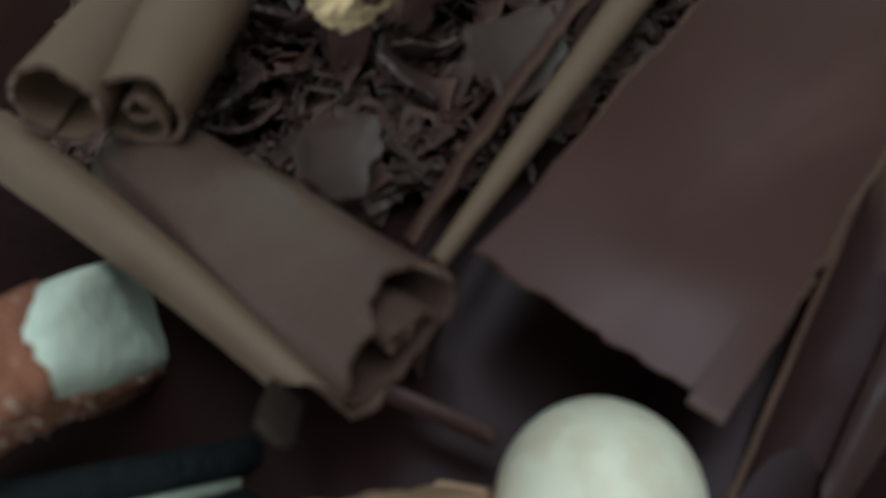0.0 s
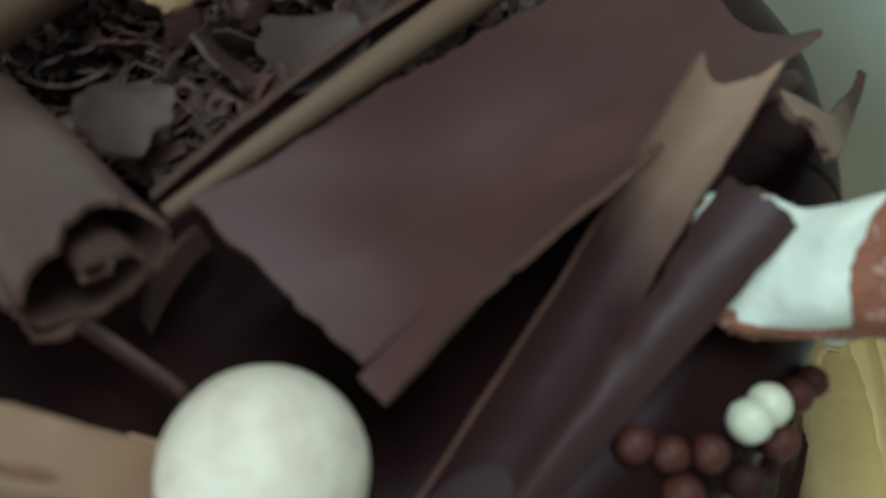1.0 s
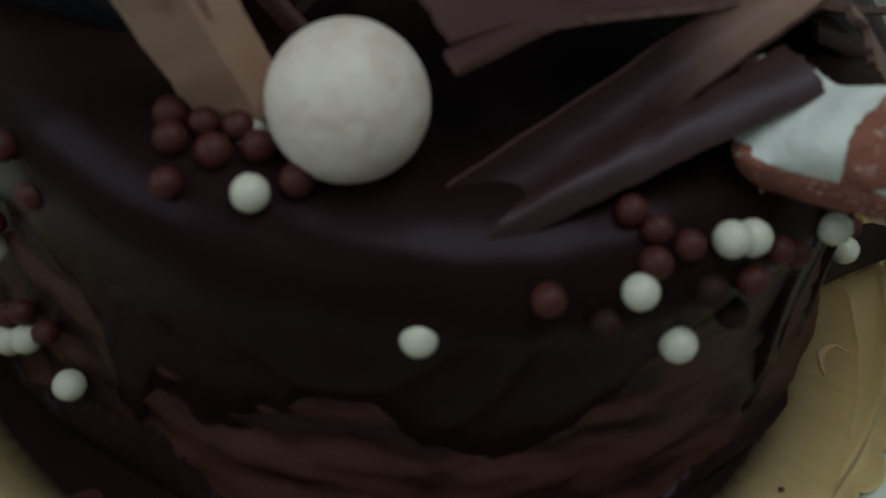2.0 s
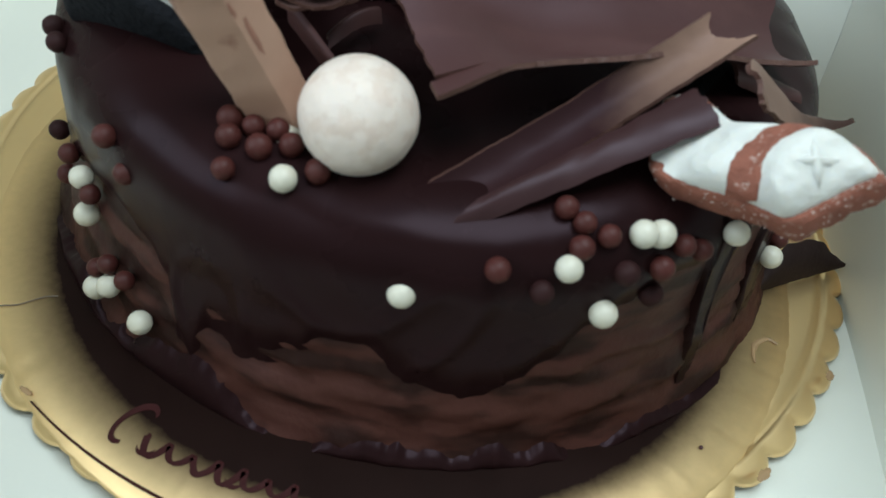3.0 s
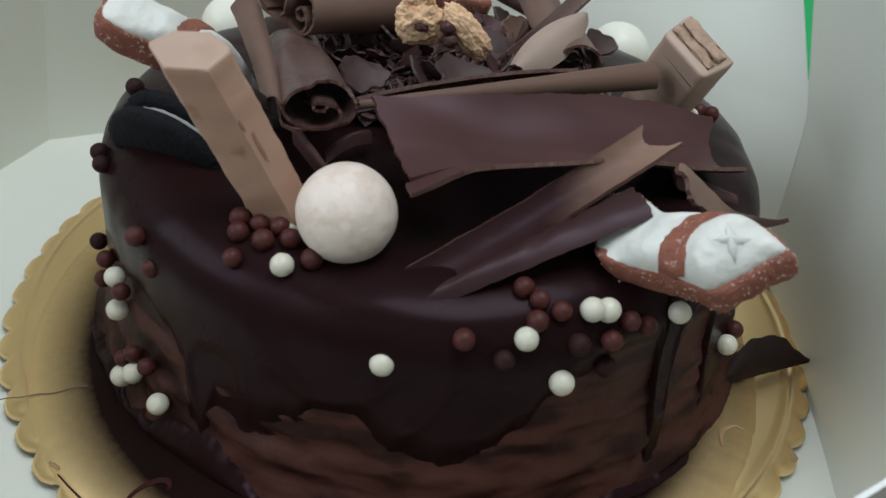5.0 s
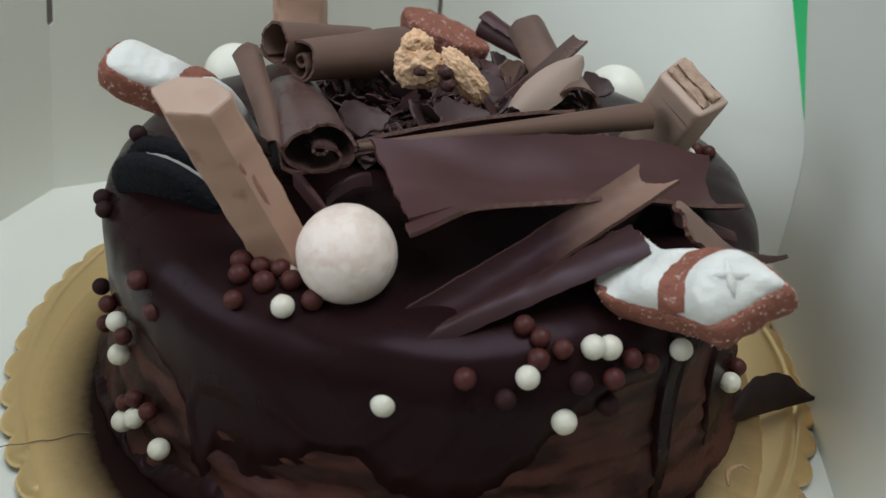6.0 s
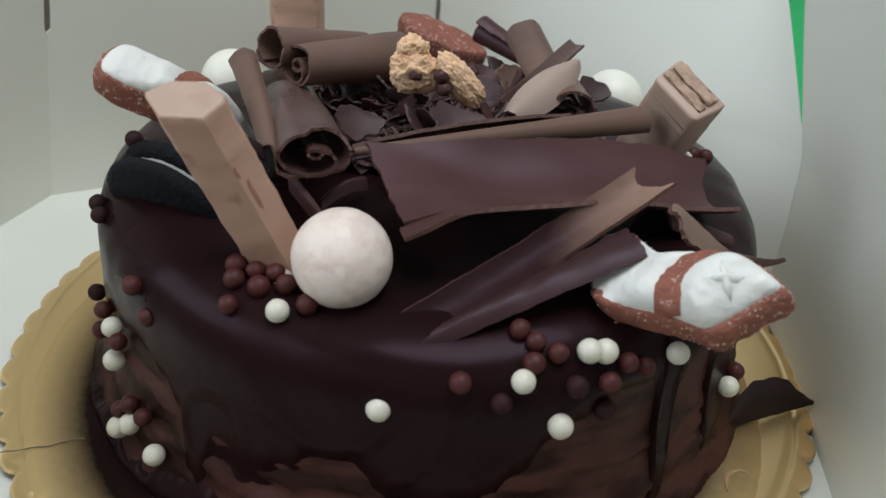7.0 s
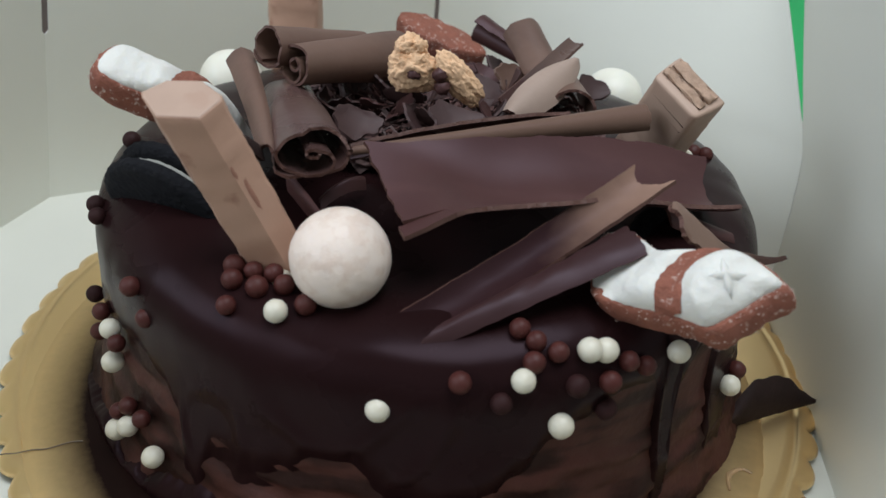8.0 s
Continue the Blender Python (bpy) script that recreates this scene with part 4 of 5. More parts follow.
# ---- bars, biscuits and marshmallows ----
def bar_bm(base, tip, width, height, facing, taper=0.86, broken=0.0, seed=0.0, n=26, slant=0.0, point=0.0, skew=0.0, prof=None, lumps=1.0):
    """A milk chocolate bar: trapezoid cross-section, wider below; facing is the way its narrow top looks."""
    base, tip = Vector(base), Vector(tip)
    a = (tip - base).normalized()
    f = (Vector(facing) - a * a.dot(Vector(facing))).normalized()
    s = a.cross(f).normalized()
    bm = bmesh.new()
    prof = prof or [(-0.5, 0.0), (-0.5, 0.25), (-0.5 * taper, 0.92), (-0.42 * taper, 1.0), (0.42 * taper, 1.0), (0.5 * taper, 0.92), (0.5, 0.25), (0.5, 0.0)]
    rings = []
    for i in range(n + 1):
        u = i / n
        row = []
        for x, y in prof:
            end = 0.0
            if i == n and broken:
                end = broken * noise.noise((x * 4, y * 4, seed))
            end -= (slant * (y - 0.5) * height + skew * x * width) * max(0.0, 1 - (n - i) / 8)
            end += point * (abs(x) * width + (1 - y) * height * 0.6) if i == 0 else 0.0
            p = lerp(base, tip, u) + s * x * width + f * (y - 0.5) * height + a * end
            p += (s * x + f * (y - 0.5)) * lumps * (0.0014 * noise.noise((u * 9, x * 3 + seed, y * 3)) + 0.0006 * noise.noise((u * 31, x * 5 + seed, y * 5)))
            row.append(bm.verts.new(p))
        rings.append(row)
    m = len(prof)
    for p, q in zip(rings, rings[1:]):
        for k in range(m):
            bm.faces.new((p[k], p[(k + 1) % m], q[(k + 1) % m], q[k]))
    bm.faces.new(rings[0])
    e = bm.faces.new(rings[-1][::-1])
    if broken:
        e.material_index = 1
    bar_bm_end = [v.co.copy() for v in rings[-1]]
    return bm, a, s, (f, bar_bm_end)


def whole_bar(label, base, tip, width, height, facing, taper, seed, scuffs=(), **more):
    """A bar with its coating and a thin paler plate at the cut end; scuffs: (share of its length, shift, length, width)."""
    t = thing("chocolate_bar", label, "chocolate bar", base)
    bm, a, s, (f, ring) = bar_bm(base, tip, width, height, facing, taper, 0.0, seed, **more)
    tree = BVHTree.FromBMesh(bm)
    smooth_solo(part("coating", bm, [MILK], t), 0.0019)
    side = s if s.x > 0 else -s
    out = (side * 0.78 + f * 0.62).normalized()
    across = a.cross(out)
    for k, (u, shift, long, broad) in enumerate(scuffs):
        spot = Vector(base).lerp(Vector(tip), u) + across * shift
        mark = bmesh.new()
        ring_of = []
        for share in (0.45, 1.0):
            row = []
            for i in range(18):
                an = i * math.pi / 9
                r = share * (1 + 0.55 * noise.noise((math.cos(an) * 2.4, math.sin(an) * 2.4, k * 3.0 + seed)))
                q = spot + a * (long * 0.5 * r * math.cos(an)) + across * (broad * 0.5 * r * math.sin(an))
                hit = tree.ray_cast(q + out * 0.04, -out)[0]
                row.append(mark.verts.new((hit or q) + out * (0.00022 if share < 1 else 0.00002)))
            ring_of.append(row)
        mark.faces.new(ring_of[0])
        for i in range(18):
            j = (i + 1) % 18
            mark.faces.new((ring_of[0][i], ring_of[1][i], ring_of[1][j], ring_of[0][j]))
        bmesh.ops.recalc_face_normals(mark, faces=mark.faces)
        part("scuff", mark, SCUFF, t, "brown scuffed mark")
    mid = sum(ring, Vector()) / len(ring)
    cap = bmesh.new()
    rows = [[cap.verts.new(mid + (p - mid) * k + a * h) for p in ring] for k, h in ((0.965, -0.0004), (0.965, 0.0002), (0.93, 0.0003))]
    for p, q in zip(rows, rows[1:]):
        for k in range(len(ring)):
            cap.faces.new((p[k], p[(k + 1) % len(ring)], q[(k + 1) % len(ring)], q[k]))
    cap.faces.new(rows[-1])
    part("cut_end", cap, CUT_END, t, "paler cut end", smooth=False)
    return t


def smooth_solo(ob, width, segments=3):
    b = ob.modifiers.new("soft_edges", "BEVEL")
    b.width, b.segments, b.limit_method, b.angle_limit = width, segments, "ANGLE", radians(35)
    return ob


whole_bar("milk chocolate wafer bar standing in the glaze", (-0.0380, -0.0741, 0.0722), (-0.0590, -0.0815, 0.1220), 0.0180, 0.0117, (-0.02, -0.99, -0.17), 0.62, 1.0,
          slant=0.30, point=0.45, skew=0.37, scuffs=[(0.50, 0.0005, 0.0100, 0.0014), (0.64, -0.0010, 0.0036, 0.0011)], prof=[(-0.22, 0.0), (-0.5, 0.36), (-0.5, 0.50), (-0.27, 1.0), (0.27, 1.0), (0.5, 0.50), (0.5, 0.36), (0.22, 0.0)])
whole_bar("milk chocolate wafer bar upright at the back of the cake", (-0.0620, 0.1000, 0.0700), (-0.0630, 0.1080, 0.1300), 0.0240, 0.0130, (0.1, -1, 0.2), 0.85, 2.0)


def broken_bar():
    t = thing("chocolate_bar", "broken milk chocolate bar showing its layered wafer", "chocolate bar", (0.0890, 0.0280, 0.0740))
    tip = Vector((0.0826, -0.0095, 0.1093))
    a = Vector((0.14, -0.52, 0.83)).normalized()
    f = Vector((-0.762, -0.501, -0.410))
    base = tip - a * 0.038
    bm, a, s, (f, _) = bar_bm(base, tip, 0.0215, 0.0145, f, 0.90, 0.0, 3.0, lumps=0.3)
    smooth_solo(part("coating", bm, [GREY_MILK], t), 0.0011)
    for k in range(2):
        off = (k - 0.6) * 0.0052
        c = tip + f * off - s * 0.0006
        lay = bmesh.new()
        bmesh.ops.create_cube(lay, size=1)
        bmesh.ops.subdivide_edges(lay, edges=lay.edges, cuts=7, use_grid_fill=True)
        for v in lay.verts:
            x, y, z = v.co
            v.co = c + s * x * 0.0172 + f * y * (0.0046 - 0.0014 * k) + a * z * 0.0018 + a * 0.0016 * noise.noise((x * 5 + k * 5, y * 5, z * 5)) + f * 0.0004 * noise.noise((x * 8, k * 3.0, 1.0))
        part("wafer_layer", lay, WAFER, t, "broken wafer layer")


broken_bar()


def sandwich_biscuit(at, normal, r=0.0222):
    t = thing("sandwich_biscuit", "black cocoa sandwich biscuit with white filling", "biscuit", at)
    a, s, w = frame_of(normal, (0.3, 1, 0.1))
    c = Vector(at)
    for name, z0, z1, rad, mat, lab in (("wafer", 0.0011, 0.0062, r, COOKIE_BLACK, ""), ("wafer", -0.0062, -0.0011, r, COOKIE_BLACK, ""),
                                        ("filling", -0.0012, 0.0012, r * 0.87, FILLING, "white cream filling")):
        bm = bmesh.new()
        rows = []
        rim = [(0.0, z0), (rad * 0.9, z0), (rad, z0 + (z1 - z0) * 0.25), (rad, z0 + (z1 - z0) * 0.75), (rad * 0.93, z1), (rad * 0.80, z1 - 0.0004), (0.0, z1)]
        n = 96
        for q, z in rim:
            if q == 0:
                rows.append([bm.verts.new(c + a * z)])
            else:
                rows.append([bm.verts.new(c + a * z + (s * math.cos(2 * math.pi * k / n) + w * math.sin(2 * math.pi * k / n)) * q *
                                          (1 + (0.012 if q > rad * 0.95 else 0) * (k % 3 == 0) + 0.01 * noise.noise((k * 0.4, z * 900, 1)))) for k in range(n)])
        for p, q in zip(rows, rows[1:]):
            for k in range(n):
                if len(p) == 1:
                    bm.faces.new((p[0], q[k], q[(k + 1) % n]))
                elif len(q) == 1:
                    bm.faces.new((p[k], q[0], p[(k + 1) % n]))
                else:
                    bm.faces.new((p[k], q[k], q[(k + 1) % n], p[(k + 1) % n]))
        part(name, bm, mat, t, lab)
    return t


sandwich_biscuit((-0.0748, -0.0430, 0.0722), (0.38, 0.84, 0.38), 0.0222)
sandwich_biscuit((0.0765, -0.0520, 0.0655), (0.50, -0.42, 0.75), 0.0205)


def spline(pts, n):
    """A closed smooth line through plan points in millimetres."""
    out = []
    m = len(pts)
    for i in range(n):
        q = i / n * m
        k, u = int(q), q - int(q)
        p = [Vector(pts[(k + d) % m]) for d in (-1, 0, 1, 2)]
        v = 0.5 * ((2 * p[1]) + (p[2] - p[0]) * u + (2 * p[0] - 5 * p[1] + 4 * p[2] - p[3]) * u * u + (3 * p[1] - p[0] - 3 * p[2] + p[3]) * u ** 3)
        out.append(v / 1000)
    return out


def marshmallow(at, along, up, outline, thick, dome, label, band=None, crest=None, seed=0.0, topping=True, cover=1.0, thin=0.82, flare=(0.0008, -0.0013), droop=(0, 0, 0)):
    """A soft sweet: thick cocoa base, swollen white top with the same plan, cocoa band across it."""
    t = thing("marshmallow_sweet", label, "marshmallow", at)
    x = Vector(along).normalized()
    z = (Vector(up) - x * x.dot(Vector(up))).normalized()
    y = z.cross(x)
    c = Vector(at)
    n = 120
    line = spline(outline, n)
    mid = sum(line, Vector((0, 0))) / n
    polar = sorted((math.atan2(q.y - mid.y, q.x - mid.x), (q - mid).length) for q in line)
    polar = [(polar[-1][0] - 2 * math.pi, polar[-1][1])] + polar + [(polar[0][0] + 2 * math.pi, polar[0][1])]

    def reach(a):
        for (a0, r0), (a1, r1) in zip(polar, polar[1:]):
            if a0 <= a <= a1:
                return r0 + (r1 - r0) * (a - a0) / max(1e-9, a1 - a0)
        return polar[0][1]

    def band_x(yy):
        """Middle of the band: it leans over towards the far side."""
        return (band or 0.0) + 0.0075 * max(0.0, (yy + 0.0015) / 0.0115) ** 2

    def top_at(q):
        """Height of the white top over a plan point."""
        d = q - mid
        k = min(1.0, d.length / (cover * reach(math.atan2(d.y, d.x))))
        h = dome * (1 - k ** 4.0) ** 0.55 * (0.92 + 0.45 * noise.noise((q.x * 95, q.y * 95, seed)))
        if band is not None:
            off = q.x - band_x(q.y)
            h += dome * 0.55 * (1 - k ** 4) * (math.exp(-((off - 0.0075) / 0.006) ** 2) - 0.7 * math.exp(-(off / 0.0035) ** 2) + 0.1 * math.exp(-((off + 0.007) / 0.004) ** 2))
            h *= 1 - thin * smooth_step(0.006, 0.016, -off)
        return max(0.0009 * (1 - k ** 6), h) + 0.0003 * noise.noise((q.x * 420, q.y * 420, seed + 3))

    def place(q, h):
        return c + x * q.x + y * q.y + z * h + Vector(droop) * max(0.0, (q.x - 0.003) / 0.020) ** 1.3

    def skin_of(rows):
        bm = bmesh.new()
        made = [[bm.verts.new(p) for p in row] for row in rows]
        for p, q in zip(made, made[1:]):
            for i in range(n):
                k = (i + 1) % n
                if len(p) == 1:
                    bm.faces.new((p[0], q[i], q[k]))
                elif len(q) == 1:
                    bm.faces.new((p[i], q[0], p[k]))
                else:
                    bm.faces.new((p[i], q[i], q[k], p[k]))
        return bm
    h = thick
    rows = [[place(mid, -h)]]
    for k, hh in ((.70, -h), (.90, -h * .94), (1.0, -h * .72), (1.03, -h * .42), (1.035, -h * .15), (1.01, 0.0002), (.95, 0.0005)):
        row = []
        for q in line:
            o = (q - mid).normalized()
            p = place(mid + (q - mid) * k + Vector(flare) * min(1.0, 0.25 + 0.75 * max(0.0, -hh) / (0.6 * h)), hh)
            j = noise.noise(p * 260 + Vector((seed, 0, 0))) + 0.6 * noise.noise(p * 800 + Vector((seed, 1, 0)))
            row.append(p + (x * o.x + y * o.y) * 0.0007 * j + z * 0.0005 * noise.noise(p * 300 + Vector((0, seed, 0))))
        rows.append(row)
    rows.append([place(mid, 0.0006)])
    rough_side = [p.copy() for row in rows[2:-1] for p in row]
    part("base", skin_of(rows), COCOA_CANDY, t, "cocoa brown base dusted with sugar")
    rnd = random.Random(int(seed * 10) + 5)
    grains = bmesh.new()
    for _ in range(620):
        p = rough_side[rnd.randrange(len(rough_side))]
        if noise.noise(p * 130 + Vector((seed, 4, 0))) < -0.05:
            continue
        o = p + Vector((rnd.uniform(-1, 1), rnd.uniform(-1, 1), rnd.uniform(-1, 1))) * 0.0004
        bmesh.ops.create_icosphere(grains, subdivisions=1, radius=rnd.uniform(0.00009, 0.00024), matrix=Matrix.Translation(o))
    part("sugar_grains", grains, GRAIN, t, "white sugar grains", smooth=False)
    if not topping:
        return t
    rows = [[place(mid, top_at(mid))]]
    for i in range(1, 23):
        k = (i / 22) ** 0.75
        row = []
        for q in line:
            o = (q - mid)
            g = mid + o * k * cover * (1 + (0.03 * noise.noise((q.x * 300, q.y * 300, seed)) + 0.012 * noise.noise((q.x * 900, q.y * 900, seed))) * smooth_step(0.75, 1.0, k))
            row.append(place(g, top_at(g) + 0.0006 * (1 - k)))
        rows.append(row)
    rows.append([p - z * 0.0004 for p in rows[-1]])
    part("topping", skin_of(rows), WHITE_CANDY, t, "white marshmallow topping")
    if band is not None:
        def edge_y(sign):
            best = 0.0
            for i in range(200):
                q = Vector((band_x(sign * i * 0.0001), sign * i * 0.0001))
                d = q - mid
                if d.length > 1.0 * reach(math.atan2(d.y, d.x)):
                    break
                best = q.y
            return best
        lo, hi = edge_y(-1), edge_y(1)

        def fn(u, v):
            yy = lo * (1 - u) + hi * u
            wide = 0.0056 * (0.92 + 0.2 * (1 - u)) * (1 + 0.12 * noise.noise((u * 6, 1.0, seed)))
            q = Vector((band_x(yy) + (v - 0.5) * wide + 0.0006 * noise.noise((u * 8, v * 2, seed)), yy))
            d = q - mid
            fall = smooth_step(0.93, 1.02, d.length / reach(math.atan2(d.y, d.x)))
            edge = abs(2 * v - 1) ** 4
            p = place(q, top_at(q) * (1 - fall) + 0.0006 - 0.0007 * edge - 0.0004 * fall)
            return p + z * 0.0003 * noise.noise(p * 400)
        part("band", sheet(fn, 44, 12, 0.0010), COCOA_CANDY, t, "cocoa brown band across the topping")
    if crest:
        bm = bmesh.new()
        q0 = Vector(crest)
        ring = []
        for i in range(16):
            a = i * math.pi / 8 + 0.3
            k = (1.0, 0.55, 0.30, 0.55)[i % 4] * (1 + 0.3 * noise.noise((i * 1.7, seed, 0.0)))
            q = q0 + Vector((math.cos(a), math.sin(a))) * 0.0046 * k
            ring.append((q, top_at(q)))
        tips = [bm.verts.new(place(q, hh + 0.0003)) for q, hh in ring]
        feet = [bm.verts.new(place(q0 + (q - q0) * 1.05, hh - 0.0006)) for q, hh in ring]
        top = bm.verts.new(place(q0, top_at(q0) + 0.0022))
        for i in range(16):
            k = (i + 1) % 16
            bm.faces.new((tips[i], tips[k], top))
            bm.faces.new((tips[k], tips[i], feet[i], feet[k]))
        part("crest", bm, WHITE_CANDY, t, "torn star-shaped crest")
    return t


marshmallow((0.0648, -0.0959, 0.0862), (0.055, -0.024, 0.015), (-0.405, -0.441, 0.80),
            [(-23.0, -1.2), (-14.0, -5.0), (-5.2, -6.4), (1.5, -7.9), (7.4, -9.4), (13.8, -4.5), (18.8, -0.3), (23.0, 3.0), (19.5, 7.0), (13.2, 10.8), (4.6, 11.4), (-4.5, 11.0), (-9.5, 12.0), (-14.5, 15.6), (-23.0, 14.6)],
            0.0104, 0.0056, "cocoa and white marshmallow sweet sticking out over the rim", band=-0.0024, crest=(0.0107, 0.0017), seed=1.0, cover=0.985, flare=(0.0026, -0.0018))
marshmallow((-0.0734, -0.0375, 0.1082), (0.883, 0.175, -0.436), (0.47, -0.352, 0.809),
            [(-22.5, -3.5), (-18, -7.4), (-7, -7.4), (3, -6.6), (12, -9.4), (22.5, -9.8), (26.2, -0.5), (22.5, 8.2), (12, 8.8), (0, 7.0), (-9, 7.2), (-19, 6.6)],
            0.0090, 0.0040, "cocoa and white marshmallow sweet leaning behind the bar", band=0.0005, seed=2.0, cover=0.98, thin=0.1, droop=(-0.004, 0.0225, -0.0285))
marshmallow((0.0020, 0.1080, 0.0890), (0.85, -0.2, -0.25), (0.2, -0.3, 0.9),
            [(-20, 0), (-12, -7), (0, -8), (12, -7), (22, 0), (12, 7), (0, 8), (-12, 7)],
            0.0110, 0.0020, "cocoa marshmallow sweet at the back of the cake", seed=3.0, topping=False)


def cookie_bm(at, size, turn, seed, dent=None):
    """A crumbly lump; dent: a hollow round a chip, as (x, z) on its front in shares of its size."""
    bm = bmesh.new()
    bmesh.ops.create_icosphere(bm, subdivisions=5, radius=1.0)
    for v in bm.verts:
        d = v.co.normalized()
        g = 1 + 0.20 * noise.noise(d * 1.7 + Vector((seed, 0, 0))) + 0.12 * noise.noise(d * 4.5 + Vector((0, seed, 0)))
        g -= 0.10 * max(0.0, 0.25 - abs(noise.noise(d * 5.5 + Vector((0, 0, seed))))) / 0.25
        g += 0.05 * noise.noise(d * 12 + Vector((seed, 0, 5))) + 0.025 * noise.noise(d * 30 + Vector((seed, 5, 0)))
        if dent and d.y < 0:
            q = math.hypot(d.x - dent[0], d.z - dent[1])
            g += -0.22 * math.exp(-(q / 0.28) ** 2) + 0.12 * math.exp(-((q - 0.48) / 0.15) ** 2)
        v.co = Vector((d.x * size[0], d.y * size[1], d.z * size[2])) * g
    bmesh.ops.transform(bm, matrix=pose(*at, *turn), verts=bm.verts)
    return bm


def cookie():
    t = thing("cookie_piece", "broken golden chocolate chip cookie in the shavings", "cookie", (0.002, -0.006, 0.098))
    part("crumb", cookie_bm((-0.0062, -0.0072, 0.1082), (0.0088, 0.0050, 0.0076), (8, 6, 0), 1.0, (0.0, -0.05)), COOKIE, t)
    part("crumb", cookie_bm((-0.0072, -0.0066, 0.1152), (0.0052, 0.0042, 0.0048), (0, 20, 0), 2.0), COOKIE, t)
    part("crumb", cookie_bm((0.0082, -0.0082, 0.1066), (0.0052, 0.0044, 0.0112), (8, -42, 0), 3.0), COOKIE, t)
    for at, r, sq in (((-0.0058, -0.0112, 0.1084), 0.0023, 0.75), ((0.0022, -0.0122, 0.1090), 0.0025, 0.9), ((0.0034, -0.0126, 0.1050), 0.0026, 0.9)):
        part("chocolate_chip", ball_bm(at, r, sq, 0.3, r * 4000 + at[0] * 900, 16), DARK, t, "dark chocolate chip")


cookie()


# ---- print on the board ----
def board_print():
    """Plain wavy and curved strokes printed on the board."""
    t = thing("board_print", "dark brown printed mark on the gold board", "printed mark", (-0.05, -0.12, 0.0030))

    def line(u):
        return Vector((-0.0710 + 0.0440 * u, -0.1178 - 0.0135 * u - 0.001 * math.sin(u * math.pi), 0.00305))

    along, up = Vector((0.955, -0.296, 0)), Vector((0.40, 0.916, 0))

    def wave_fn(u, v):
        """A leaning wavy stroke of uneven height."""
        def spot(w):
            b = 2 * math.pi * 6.5 * w
            tall = 0.0022 * (1 + 0.25 * math.sin(b * 0.31 + 1.0))
            return line(0.06 + 0.94 * w) - along * 0.0007 * math.sin(b) + up * tall * math.cos(b)
        p, d = spot(u), (spot(u + 0.002) - spot(u - 0.002)).normalized()
        wide = 0.00048 + 0.00045 * abs(d.dot(up))
        return p + Vector((-d.y, d.x, 0)) * wide * (2 * v - 1)
    part("stroke", sheet(wave_fn, 420, 2, 0.0001), INK, t)
    for k, at in enumerate((0.10, 0.42, 0.62, 0.93)):
        def oval_fn(u, v, at=at, k=k):
            a = radians(200 + 150 * u)
            r = 1 + (2 * v - 1) * 0.24 * math.sin(math.pi * min(0.95, max(0.05, u)))
            return line(at) + along * 0.0024 * r * math.cos(a) + up * 0.0026 * r * math.sin(a) + Vector((0, 0, 0.00012))
        part("stroke", sheet(oval_fn, 24, 2, 0.0001), INK, t)

    def loop_fn(u, v):
        a = radians(40 + 250 * u)
        wd = 0.0005 + 0.0006 * math.sin(math.pi * u)
        r = 1 + (2 * v - 1) * wd / 0.0055
        q = Vector((0.0036 * r * math.cos(a) + 0.0015 * math.sin(a), 0.0062 * r * math.sin(a), 0))
        q.rotate(Euler((0, 0, radians(-22))))
        return Vector((-0.0712, -0.1135, 0.0031)) + q
    part("stroke", sheet(loop_fn, 40, 2, 0.00012), INK, t)


board_print()


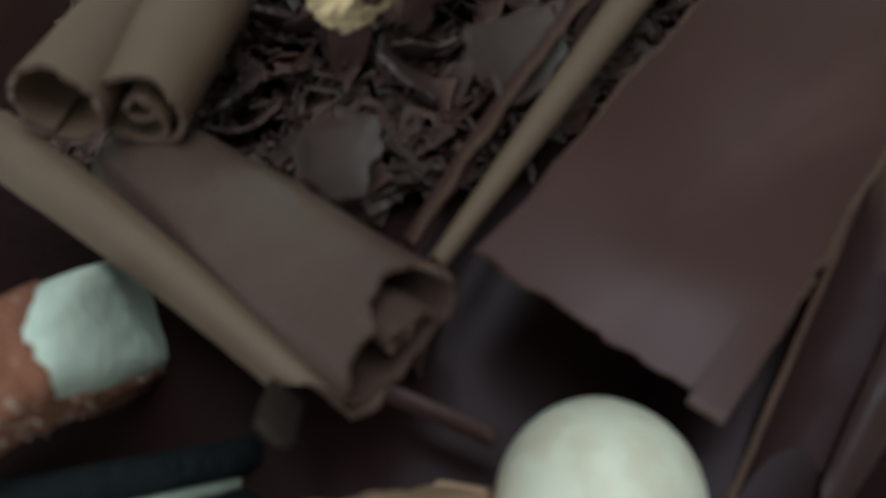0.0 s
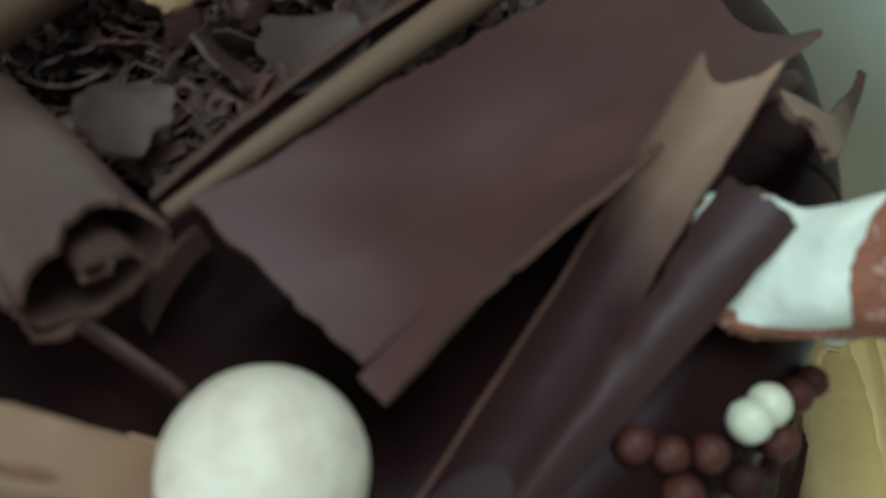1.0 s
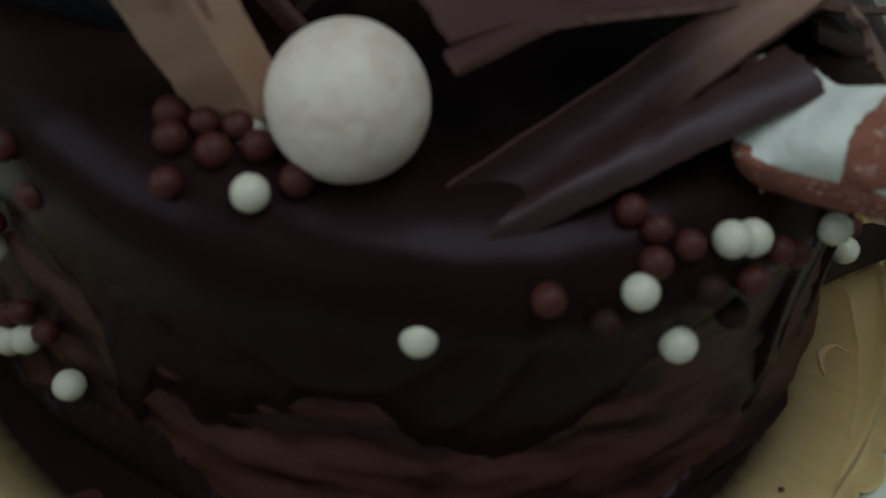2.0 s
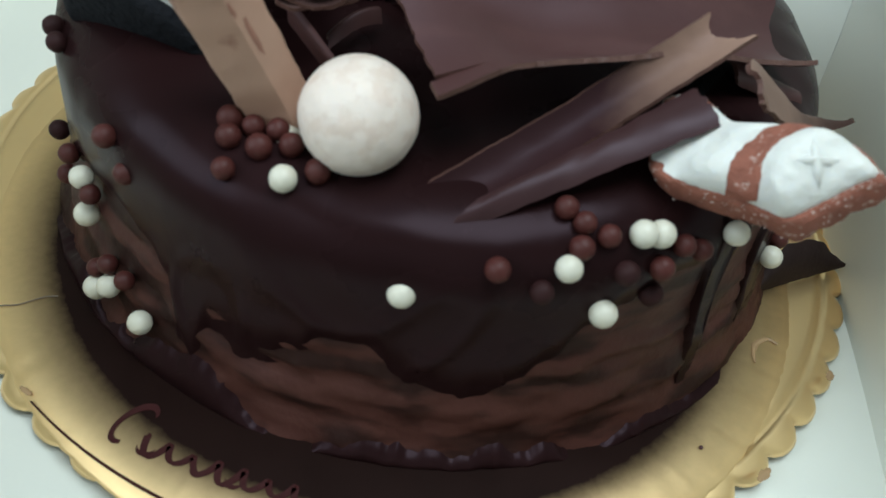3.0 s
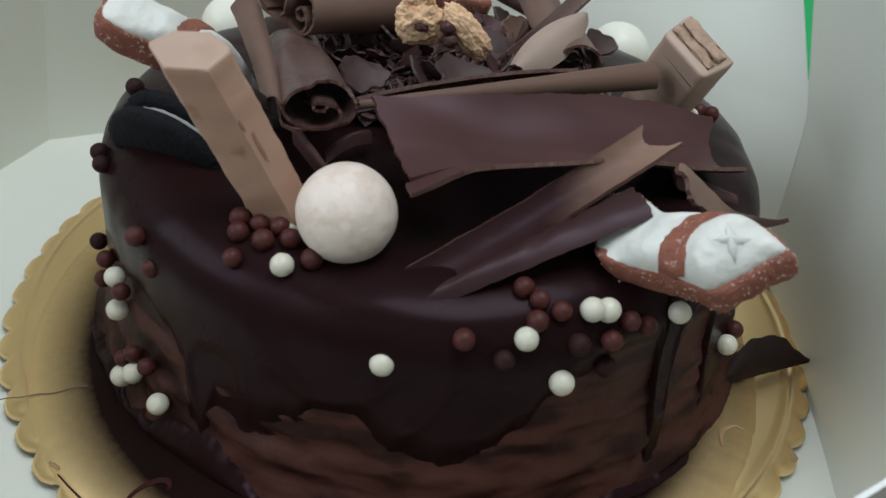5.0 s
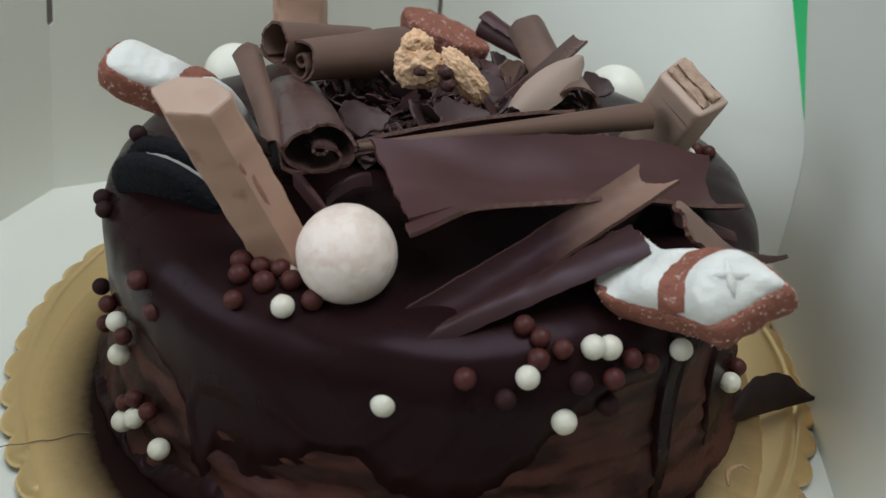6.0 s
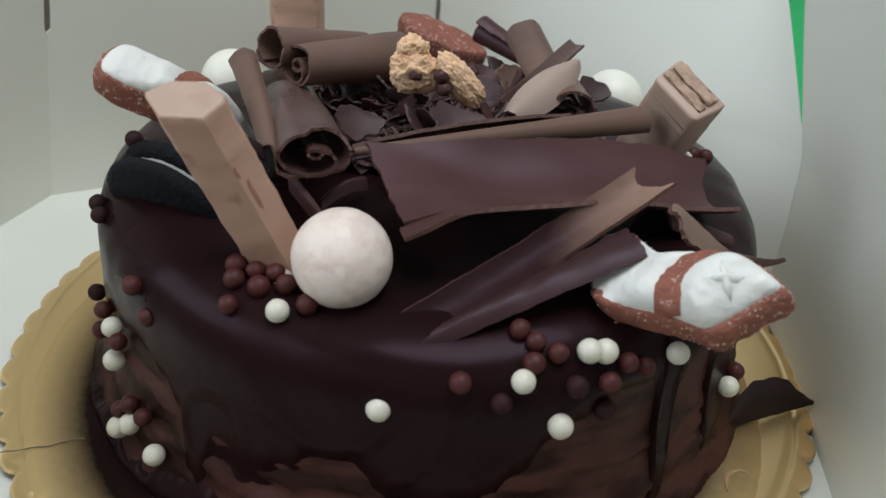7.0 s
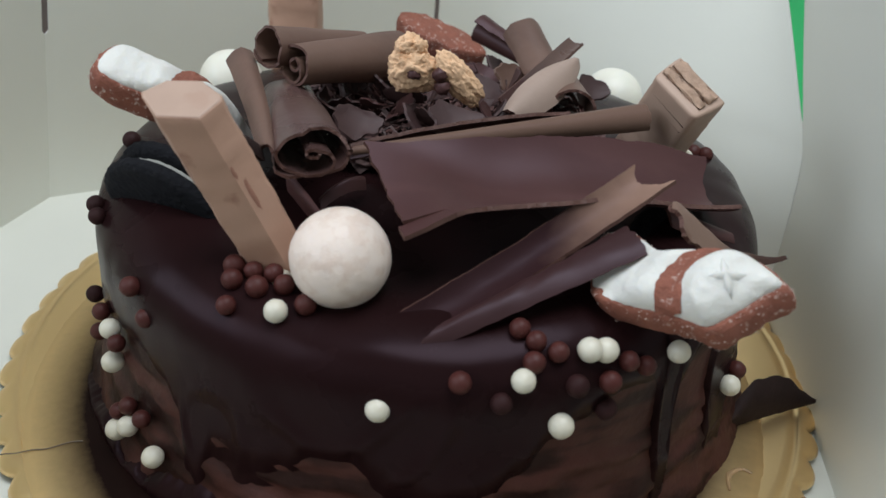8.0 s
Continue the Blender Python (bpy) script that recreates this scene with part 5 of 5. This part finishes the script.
# ---- smears and crumbs on the board and the slab ----
def smudge(points, width, seed, label, mat=SMEAR, lift=0.0, name="chocolate_smear"):
    """Flat chocolate smear, painted glint or reflection along a short line on the foil."""
    pts = [Vector((*p, 0.0)) for p in points]

    def fn(u, v):
        q = max(0.0, min(0.9999, u)) * (len(pts) - 1)
        k = int(q)
        p = lerp(pts[k], pts[k + 1], q - k)
        d = (pts[k + 1] - pts[k]).normalized()
        side = Vector((-d.y, d.x, 0))
        w = width * math.sin(math.pi * min(0.98, max(0.02, u))) ** 0.5 * (1 + 0.5 * noise.noise((u * 7, seed, 0.0)))
        return p + side * w * (v - 0.5) + Vector((0, 0, 0.0030 + lift + 0.0003 * math.sin(math.pi * v)))
    bm = sheet(fn, 20, 4, 0.0003)
    solo(name, bm, mat, label, name.replace("_", " "), (*points[0], 0.003))


smudge([(0.1013, -0.0789), (0.1020, -0.0745), (0.1033, -0.0716), (0.1060, -0.0696), (0.1086, -0.0689), (0.1108, -0.0709)], 0.0016, 1.0, "thin curved smear of chocolate on the gold foil")
smudge([(0.1228, -0.0835), (0.1239, -0.0818), (0.1246, -0.0800)], 0.0022, 2.0, "small reddish chocolate spot on the scalloped rim")
smudge([(0.0910, -0.1190), (0.0930, -0.1172), (0.0952, -0.1152)], 0.0024, 3.0, "chocolate smear on the scalloped rim")
smudge([(-0.1020, -0.1046), (-0.1003, -0.1058), (-0.0985, -0.1069)], 0.0014, 4.0, "faint chocolate smear near the rim")
solo("crumb", ball_bm((0.0774, -0.1099, 0.0032), 0.0006, 0.7, 0.3, 1.0, 10), DARK, "tiny dark crumb on the gold board", "crumb", (0.0774, -0.1099, 0.0028))

solo("crumb", ball_bm((0.0615, -0.0430, 0.0862), 0.0008, 0.6, 0.4, 2.0, 10), WHITE_CANDY, "white crumb lying on the chocolate slab", "crumb", (0.0615, -0.0430, 0.0858))
# thin gold threads that paint in the glints along the cake's foot
for pts, seed in (([(-0.0140, -0.1175), (-0.0100, -0.1190), (-0.0060, -0.1194), (-0.0015, -0.1202)], 5.0),
                  ([(0.0085, -0.1200), (0.0125, -0.1188), (0.0165, -0.1184), (0.0210, -0.1168)], 6.0)):
    smudge(pts, 0.0003, seed, "thin painted gold glint at the foot of the cake", GOLD_GLINT, 0.0012, "glint_thread")

# dark reflection, painted as a line where the rim of the board folds down
smudge([(0.1465 * math.cos(radians(a)), 0.1465 * math.sin(radians(a))) for a in range(-132, -88, 2)], 0.0006, 8.0, "long thin dark reflection painted into the crease along the rim of the board", INK, 0.0, "rim_reflection")
